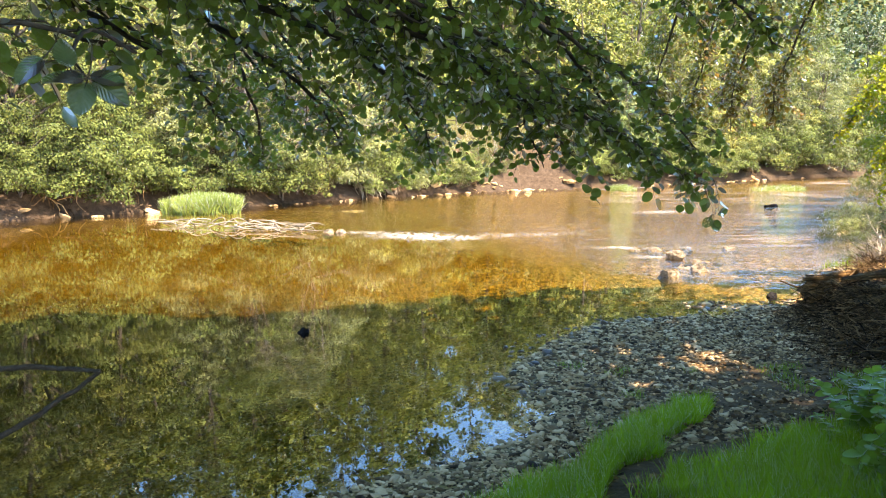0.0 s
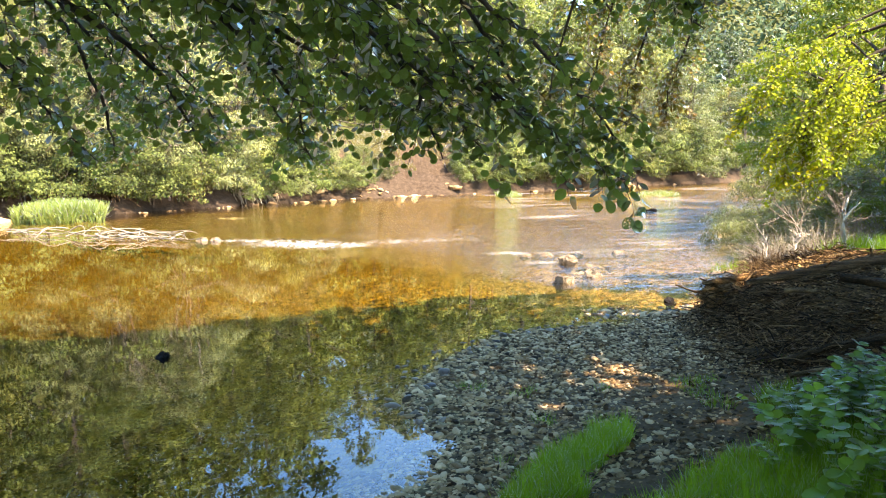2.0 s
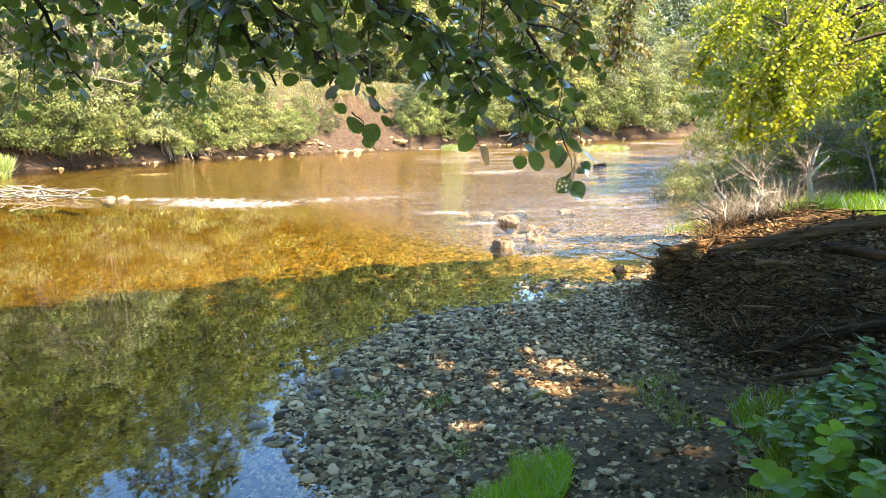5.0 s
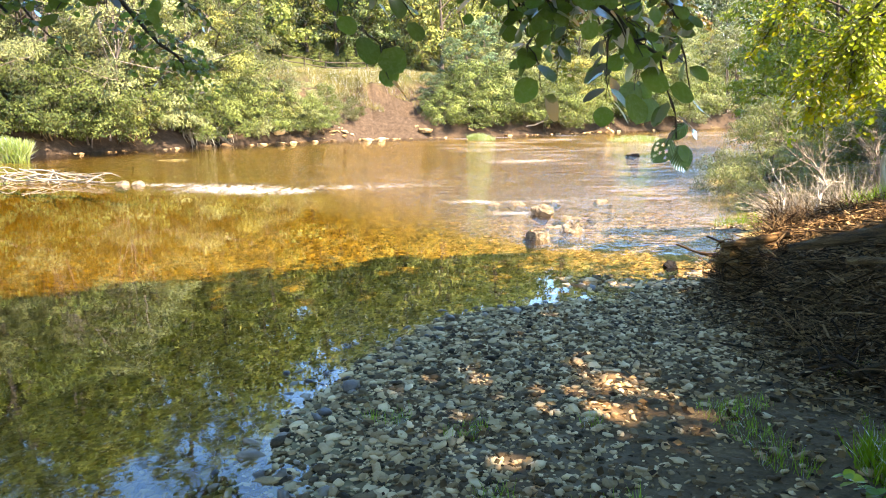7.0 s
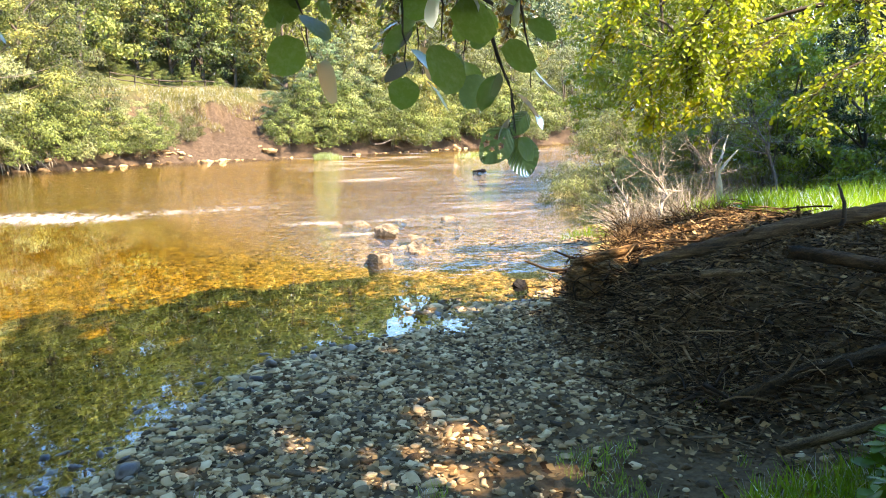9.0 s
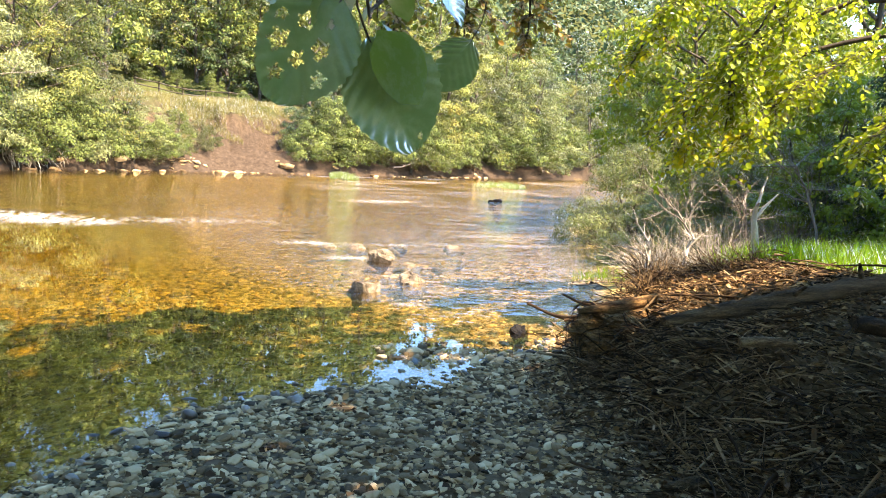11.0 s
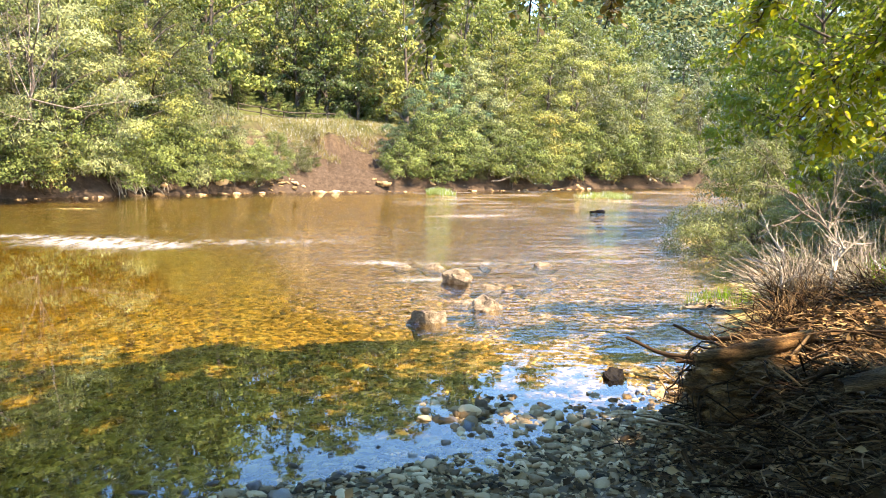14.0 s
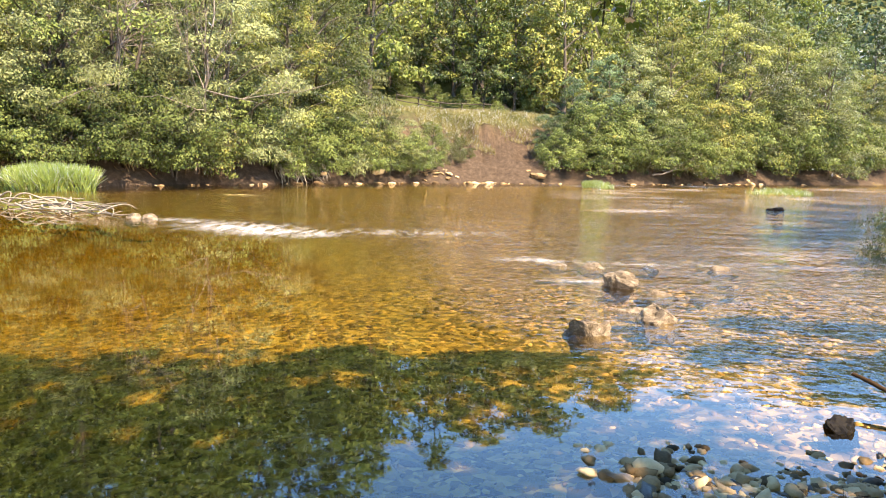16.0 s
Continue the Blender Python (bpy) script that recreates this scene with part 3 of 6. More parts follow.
def make_tree(name, label, category, seed, tall, wide, base, n_leaves, leaf, leaves, n_boughs=34, lean=0.0, shape=TRI, trunk_r=None, stems=1, droop=0.0, sparse=1, tuft=(0.26, 0.46)):
    """A broadleaf tree or bush: trunk with limbs, and a crown of boughs of leaves. Stands at the origin."""
    r = np.random.default_rng(seed)
    root = tagged(new(name), label, category)
    trunk_r = trunk_r or tall * 0.018
    blobs, limbs = [], []
    for k in range(n_boughs):
        h = base + (tall - base) * (k + 0.5) / n_boughs
        t = (h - base) / (tall - base)
        reach = wide * (math.sin(math.pi * min(1, 0.22 + 0.75 * t)) ** 0.8) * r.uniform(0.35, 1.0)
        a = k * 2.399 + r.uniform(-0.5, 0.5)
        c = np.array([lean * h + reach * math.cos(a), reach * math.sin(a), h - droop * reach])
        br = wide * r.uniform(*tuft) * (1 - 0.35 * t)
        blobs.append((*c, br))
        for _ in range(2):                                  # smaller sprays round the bough
            o = unit(r.normal(size=3)) * br * r.uniform(0.7, 1.15)
            blobs.append((*(c + o * np.array([1, 1, 0.7])), br * r.uniform(0.3, 0.55)))
        root_h = max(base * 0.5, h - reach * r.uniform(0.5, 0.9))
        s = np.array([lean * root_h, 0, root_h])
        limbs.append((smooth_line([s, (s + c) / 2 + (0, 0, 0.12 * reach), c], 5), np.linspace(trunk_r * (0.55 - 0.4 * t), trunk_r * 0.08, 5)))
    lines = []
    for k in range(stems):
        a = k * 2.1
        spread = 0 if stems == 1 else wide * 0.35
        top = np.array([lean * tall + spread * math.cos(a), spread * math.sin(a), tall * 0.92])
        lines.append((smooth_line([(0.15 * k, 0.1 * k, -0.3), top * np.array([0.35, 0.35, 0.4]) + r.normal(0, 0.03 * wide, 3), top], 7), np.linspace(trunk_r, trunk_r * 0.15, 7)))
    under("trunk", mesh_of("trunk", *tubes(lines + limbs[:: sparse if stems == 1 else 2], 5), M_BARK, smooth=True), root)
    at, along, normal = crown_points(r, blobs, n_leaves)
    size = leaf * r.uniform(0.6, 1.3, n_leaves)
    under("crown", mesh_of("crown", *scatter(shape, at, along, normal, size), leaves), root, "", "stuff")
    return root


# one tree of each kind, set down in turn; the copies stand on the ground round about
FINE = (0.17, 0.32)
KINDS = {
    "ash": make_tree("riverside_tree", "leafy green riverside tree in full sun", "tree", 11, 14, 4.6, 1.2, 27000, 0.135, M_FAR["green"], 58, sparse=2, tuft=FINE),
    "maple": make_tree("riverside_tree", "yellowing riverside tree in early autumn", "tree", 12, 11, 4.2, 0.8, 24000, 0.135, M_FAR["yellow"], 54, sparse=2, tuft=FINE),
    "silver": make_tree("riverside_tree", "grey-green riverside tree with pale leaves", "tree", 27, 10, 3.8, 0.8, 24000, 0.135, M_FAR["grey"], 54, sparse=2, tuft=FINE),
    "teal": make_tree("riverside_tree", "blue-green leafy tree on the shaded bank", "tree", 28, 8, 3.2, 0.3, 18000, 0.13, M_FAR["teal"], 48, sparse=2, tuft=FINE),
    "willow": make_tree("willow_tree", "grey-green willow leaning over the bank", "tree", 13, 8, 3.6, 0.4, 23000, 0.18, M_FAR["grey"], 52, shape=NARROW, stems=3, droop=0.25, tuft=FINE),
    "bush": make_tree("bank_bush", "low leafy bush on the earth bank", "bush", 14, 3.6, 2.3, 0.1, 10000, 0.11, M_FAR["green"], 48, stems=3, droop=0.2, tuft=FINE),
    "pale": make_tree("bank_bush", "pale grey-green bush hanging over the bank", "bush", 15, 3.4, 2.1, 0.0, 10500, 0.14, M_FAR["grey"], 46, stems=3, shape=NARROW, droop=0.5, tuft=FINE),
    "eaves": make_tree("overhanging_bush", "leafy bush hanging out over the undercut bank", "bush", 22, 3.6, 2.7, 0.7, 10000, 0.12, M_FAR["green"], 50, stems=2, droop=0.3, tuft=FINE),
    "canopy": make_tree("shade_tree", "tall leafy tree shading the bank path", "tree", 19, 15.0, 4.8, 8.8, 13000, 0.5, M_FAR["canopy"], 40, trunk_r=0.22),
    "fresh": make_tree("near_bank_tree", "bright green tree of the near bank in sun", "tree", 23, 12, 4.4, 0.8, 17000, 0.2, M_FAR["fresh"], 70, sparse=2, tuft=(0.16, 0.3)),
    "shrub": make_tree("near_bank_bush", "bright green leafy bush of the near bank", "bush", 24, 3.6, 2.3, 0.1, 9000, 0.12, M_FAR["fresh"], 40, stems=3, droop=0.2, tuft=(0.16, 0.3)),
    "light": make_tree("shade_tree", "tall thin-leaved tree over the gravel bar", "tree", 20, 13.5, 4.6, 6.6, 1150, 0.35, M_FAR["canopy"], 36, trunk_r=0.2),
    "slim": make_tree("shade_tree", "slim leafy tree shading the end of the gravel bar", "tree", 29, 10.6, 2.6, 6.4, 1080, 0.33, M_FAR["canopy"], 26, trunk_r=0.14),
    "wood": make_tree("forest_tree", "tall green tree of the wooded slope", "tree", 16, 17, 5.0, 3.0, 5200, 0.36, M_FAR["forest"], 60, sparse=5, tuft=(0.15, 0.3)),
    "dark": make_tree("forest_tree", "dark green tree of the wooded slope", "tree", 17, 16, 4.8, 2.0, 5200, 0.36, M_FAR["dark"], 60, sparse=5, tuft=(0.15, 0.3)),
    "gold": make_tree("forest_tree", "yellow-green tree of the wooded slope", "tree", 18, 15, 4.8, 2.0, 5200, 0.36, M_FAR["yellow"], 60, sparse=5, tuft=(0.15, 0.3)),
}
USED = set()
TR = np.random.default_rng(21)


def plant(kind, x, y, scale=1.0, sink=0.1, group=""):
    m = pose(x, y, ground_z(x, y) - sink, TR.uniform(-4, 4), TR.uniform(-4, 4), TR.uniform(0, 360)) @ Matrix.Scale(scale, 4)
    ob = KINDS[kind]
    if kind not in USED:
        USED.add(kind)
        ob.matrix_basis = m
        return tagged(ob, group=group)
    keep, ob.scale = tuple(ob.scale), (1, 1, 1)
    made = copy_thing(ob, m)
    ob.scale = keep
    return tagged(made, group=group)


# far bank, from upstream to downstream: (kind, x, y, scale)
for kind, x, y, s in [
    ("ash", -31.5, 25.5, 0.9), ("bush", -28.4, 27.8, 1.3), ("ash", -25.4, 30.8, 0.85), ("bush", -22.4, 33.0, 1.3), ("ash", -20.6, 35.4, 0.8), ("bush", -17.6, 38.0, 1.3), ("silver", -14.8, 41.6, 0.9), ("bush", -12.6, 43.0, 1.2), ("ash", -44, 22, 1.1), ("maple", -38, 27, 1.0), ("ash", -33, 30, 1.15), ("ash", -27, 35, 1.2), ("willow", -25.5, 32.5, 1.0), ("ash", -22, 38.5, 1.25),
    ("maple", -18.5, 40.5, 1.1), ("bush", -17.2, 39, 1.3), ("ash", -15.5, 44, 1.2), ("willow", -12.6, 44.2, 1.15), ("bush", -11.2, 44.6, 1.2), ("silver", -9.4, 48.6, 1.15),
    ("willow", -8.6, 47.8, 1.2), ("ash", -5.2, 55, 1.05), ("maple", -6.4, 52.5, 0.9), ("bush", -4.2, 52.6, 1.1), ("pale", -3.0, 53.2, 1.35), ("pale", -0.8, 55.2, 1.2), ("pale", 1.0, 57.0, 0.8), ("bush", 2.4, 58.6, 0.7), ("pale", 3.8, 59.8, 0.6), ("willow", -4.8, 57.5, 1.05),
    ("bush", 4.4, 61.2, 0.45), ("bush", 12.6, 64.4, 1.1), ("bush", 13.8, 63.6, 1.3), ("teal", 10.9, 64.6, 0.5), ("teal", 12.6, 66.4, 0.8), ("teal", 15.8, 68.5, 1.0), ("bush", 16.0, 65.2, 1.4), ("silver", 18.2, 69.0, 0.95), ("pale", 19.4, 67.6, 1.3), ("maple", 21.5, 71, 1.05), ("bush", 22.5, 69.4, 1.4), ("maple", 26, 74.5, 1.15), ("bush", 25.2, 71.8, 1.5),
    ("silver", 29, 75.6, 1.25), ("ash", 31.5, 80, 1.1), ("bush", 33.5, 77.2, 1.7), ("maple", 36, 82, 1.2), ("willow", 38.5, 81.5, 1.4), ("ash", 42, 88, 0.9), ("bush", 43, 84, 1.8), ("maple", 48, 91, 0.9), ("ash", 54, 93, 0.75), ("willow", 50, 88.6, 1.3), ("ash", 62, 98, 0.75), ("maple", 72, 102, 0.8),
]:
    if kind in ("bush", "pale"):
        x, y = x - 0.5, y + 0.75
    plant(kind, x, y, s, group="trees along the far bank")
for x, y, s in [(-30.6, 24.6, 1.1), (-27.2, 27.6, 1.0), (-24.0, 30.6, 1.15), (-21.2, 33.2, 1.0), (-18.4, 35.9, 1.1), (-16.2, 38.6, 0.95), (-13.6, 41.0, 1.0), (-11.2, 43.2, 1.05), (-8.8, 46.2, 1.0), (-6.6, 49.0, 0.9), (-4.4, 51.0, 0.8), (-2.3, 53.0, 0.8), (-0.2, 54.9, 0.6), (1.8, 56.6, 0.5), (11.4, 61.9, 0.7), (13.4, 63.0, 0.8), (15.6, 64.4, 1.0), (18.4, 66.0, 1.05), (21.4, 68.0, 1.1), (24.2, 70.2, 1.1), (27.0, 72.4, 1.2), (30.4, 74.6, 1.2), (34.2, 76.8, 1.3), (38.2, 79.6, 1.3), (42.6, 82.8, 1.4)]:
    plant("eaves", x - 0.4, y + 0.5, s * 1.15, 0.0, group="bushes over the far waterline")
    if x < 1 or x > 12:
        plant("eaves", x + 0.9, y + 1.9, s * 1.1, 0.0, group="bushes over the far waterline")
# behind them, the wood on the slope
for row, (back, gap) in enumerate([(13, 5.0), (20, 6.0), (28, 6.5), (37, 7.5), (47, 8.5), (60, 10), (76, 12)]):
    run = -64.0
    while run < 84:
        fx = np.array([q[0] for q in FAR_SHORE])
        fy = float(np.interp(run, fx, [q[1] for q in FAR_SHORE]))
        x, y = run - back * 0.72 + TR.uniform(-1.5, 1.5), fy + back * 0.72 + TR.uniform(-1.5, 1.5)
        if not (-1.5 < x < 13 and y < 76.5) and not (x - 0.3 * (y - 65) > 21 and row > 2) and not (x > 40 and row > 0):
            plant(str(TR.choice(["wood", "dark", "gold", "wood", "gold", "wood"])), x, y, TR.uniform(0.85, 1.2) * (0.92 if row == 0 else 1.25 if row > 4 else 1), group="trees of the wooded slope")
        run += gap * TR.uniform(0.8, 1.2)
for kind, x, y, s in [("dark", -2.4, 77.0, 0.75), ("gold", 0.6, 77.8, 0.7), ("dark", 3.4, 78.0, 0.75), ("wood", 6.2, 78.6, 0.72), ("dark", 9.0, 79.0, 0.75), ("gold", 11.8, 79.4, 0.7)]:
    plant(kind, x, y, s, 0.4, group="trees of the wooded slope")
for x, y, s in [(-1.2, 76.2, 0.55), (1.8, 76.6, 0.5), (4.6, 77.0, 0.55), (7.4, 77.4, 0.5), (10.2, 77.6, 0.6), (7.0, 71.5, 0.35)]:
    plant("bush", x, y, s, group="bushes behind the fence")
# right bank downstream, and round the path
for kind, x, y, s in [("fresh", 16.5, 22.5, 0.8), ("fresh", 17.8, 26, 0.7), ("fresh", 19.5, 31, 0.45), ("fresh", 21, 28.6, 0.85), ("fresh", 24, 34, 1.0), ("wood", 30, 38, 0.9), ("fresh", 37, 42, 1.1), ("wood", 48, 47, 1.0), ("fresh", 60, 52, 1.1), ("fresh", 22, 24, 1.0), ("wood", 33, 28, 0.9)]:
    plant(kind, x, y, s, group="trees of the near bank")
for kind, x, y, s in [("shrub", 13.5, 16.5, 0.9), ("shrub", 15.5, 18.0, 1.0), ("shrub", 15, 14.2, 0.8), ("shrub", 18, 15.5, 1.1), ("shrub", 13.6, 19.5, 0.8), ("shrub", 17, 21, 1.2), ("shrub", 12.8, 13.4, 0.7), ("shrub", 14.4, 12.4, 0.8), ("shrub", 12.4, 15.8, 0.6), ("teal", 16.2, 13.0, 0.55), ("teal", 14.6, 15.6, 0.5)]:
    plant(kind, x, y, s, group="bushes of the near bank")
TR = np.random.default_rng(8)
# trees out of view, placed so that their crowns shade pool, bar and driftwood
for kind, x, y, s in [("canopy", -3.3, 1.4, 1.15), ("canopy", 3.9, 3.7, 0.95), ("light", 5.2, 5.2, 0.94), ("slim", 7.7, 7.0, 1.0), ("slim", 6.9, 7.9, 0.95), ("light", 7.2, 2.6, 0.98), ("canopy", 11.4, 2.2, 0.8), ("slim", 10.2, 5.0, 1.0), ("canopy", 20.0, 9.5, 0.95), ("canopy", -7, -4, 1.05), ("canopy", -0.8, -3.5, 1.0), ("canopy", 4.8, -3.4, 1.0), ("canopy", 10, -3.6, 1.0), ("canopy", 1, -10, 1.0), ("dark", 20, -8, 0.9), ("wood", 8, -13, 0.9), ("wood", -12, -16, 0.9)]:
    plant(kind, x, y, s, group="trees round the path")

# one more unseen tree, added to throw shade on the pool
lean_tree = make_tree("shade_tree", "unseen tall tree leaning out to shade the pool", "tree", 30, 13.0, 4.6, 6.4, 12000, 0.48, M_FAR["canopy"], 38, lean=0.42, trunk_r=0.2)
lean_tree.matrix_basis = pose(-2.6, 1.9, ground_z(-2.6, 1.9) - 0.2, 0, 0, 74)

# far off, the wooded hill down the valley
hr_ = np.random.default_rng(44)
hp = np.column_stack([hr_.uniform(60, 480, 75000), hr_.uniform(260, 620, 75000)])
hz = height(hp)[0]
keep = (hz > 14) & (value_noise(hp, 9, 45) > -0.75)
hp, hz = hp[keep], hz[keep]
n = len(hp)
clump = np.abs(value_noise(hp, 5.0, 46))
hat = np.column_stack([hp, hz + 9 * clump + hr_.uniform(0, 3, n)])
tagged(new("hill_forest", mesh_of("hill_forest", *scatter(TRI, hat, unit(hr_.normal(size=(n, 3))), unit(np.array([0, -0.4, 1.0]) + 0.6 * hr_.normal(size=(n, 3))), hr_.uniform(2.0, 4.5, n)), M_FAR["hill"])), "distant hazy green wood on a hill", "forest", "", "stuff")


# ---- the alder over the path ----
def twig_leaves(r, line, spacing, size, spread=0.9):
    """Leaves to both sides along a twig."""
    seg = np.linalg.norm(np.diff(line, axis=0), axis=1)
    s = np.concatenate([[0], np.cumsum(seg)])
    n = max(2, int(s[-1] / spacing))
    u = np.linspace(0.12 * s[-1], s[-1], n)
    at = np.stack([np.interp(u, s, line[:, k]) for k in range(3)], -1)
    tan = unit(np.stack([np.interp(u, s, np.gradient(line[:, k])) for k in range(3)], -1))
    side = unit(np.cross(tan, (0, 0, 1.0))) * np.where(np.arange(n) % 2, 1, -1)[:, None]
    along = unit(tan * 0.55 + side * spread + np.array([0, 0, -0.35]) + 0.28 * r.normal(size=(n, 3)))
    normal = unit(np.array([0, 0, 1.0]) + 0.5 * r.normal(size=(n, 3)))
    return at + along * 0.012, along, normal, size * r.uniform(0.6, 1.15, n)


def leafy_limbs(r, limbs, twig_gap, twig_len, spacing, size, droop=0.45, second=2, lowest=0.0, tips=()):
    """Limbs with side twigs and their leaves. limbs: (control points, radius, from which share on twigs grow)."""
    wood, thin, leaves = [], [], []
    for ctrl, rad, start in limbs:
        line = smooth_line(ctrl, 26, 0.012, r)
        wood.append((line, np.linspace(rad, max(0.004, rad * 0.12), len(line))))
        length = np.linalg.norm(np.diff(line, axis=0), axis=1).sum()
        n = max(3, int(length * (1 - start) / twig_gap))
        for k, u in enumerate(np.linspace(start, 0.97, n)):
            i = min(int(u * 25), 24)
            tan = unit(line[i + 1] - line[i])
            side = unit(np.cross(tan, (0, 0, 1.0))) * (1 if k % 2 else -1)
            tl = twig_len * r.uniform(0.45, 1.15) * (1 - 0.5 * u) * (0.4 if u > 0.88 else 1)
            way = unit(0.7 * tan + side * r.uniform(0.3, 1.1) + np.array([0, 0, r.uniform(-0.35, 0.35)]))
            p0 = line[i]
            end = p0 + way * tl + np.array([0, 0, -droop * tl * r.uniform(0.4, 1.2)])
            end[2] = max(end[2], lowest)
            tw = smooth_line([p0, p0 + way * tl * 0.55, end], 8, 0.008, r)
            thin.append((tw, np.linspace(0.006, 0.0018, 8)))
            leaves.append(twig_leaves(r, tw, spacing, size))
            for _ in range(second):
                j = r.integers(2, 7)
                w2 = unit(tw[j] - tw[j - 1] + 0.9 * r.normal(size=3) * np.array([1, 1, 0.6]))
                l2 = tl * r.uniform(0.25, 0.5)
                e2 = tw[j] + w2 * l2 + np.array([0, 0, -droop * l2])
                e2[2] = max(e2[2], lowest)
                t2 = smooth_line([tw[j], tw[j] + w2 * l2 * 0.5, e2], 6, 0.004, r)
                thin.append((t2, np.linspace(0.004, 0.0015, 6)))
                leaves.append(twig_leaves(r, t2, spacing, size))
    for ctrl, gap in tips:                                  # single hanging sprigs
        tw = smooth_line(ctrl, 8, 0.003, r)
        thin.append((tw, np.linspace(0.004, 0.0015, 8)))
        leaves.append(twig_leaves(r, tw, gap, size * 1.5))
    return wood, thin, [np.concatenate(c) for c in zip(*leaves)]


def limb_tree(name, label, seed, trunk, limbs, leaves_mat, leaf_label, twig_gap, twig_len, spacing, size, droop=0.45, second=2, lowest=0.0, tips=(), shape=ROUND):
    r = np.random.default_rng(seed)
    root = tagged(new(name), label, "tree")
    wood, thin, (at, along, normal, sz) = leafy_limbs(r, limbs, twig_gap, twig_len, spacing, size, droop, second, lowest, tips)
    under("trunk", mesh_of("trunk", *tubes([trunk], 12), M_BARK, smooth=True), root)
    for w in wood:
        under("limb", mesh_of("limb", *tubes([w], 8), M_TWIG, smooth=True), root)
    under("twig", mesh_of("twig", *tubes(thin, 3), M_TWIG), root, "", "stuff")
    under("leaves", mesh_of("leaves", *scatter(shape, at, along, normal, sz), leaves_mat), root, leaf_label, "stuff")
    return root


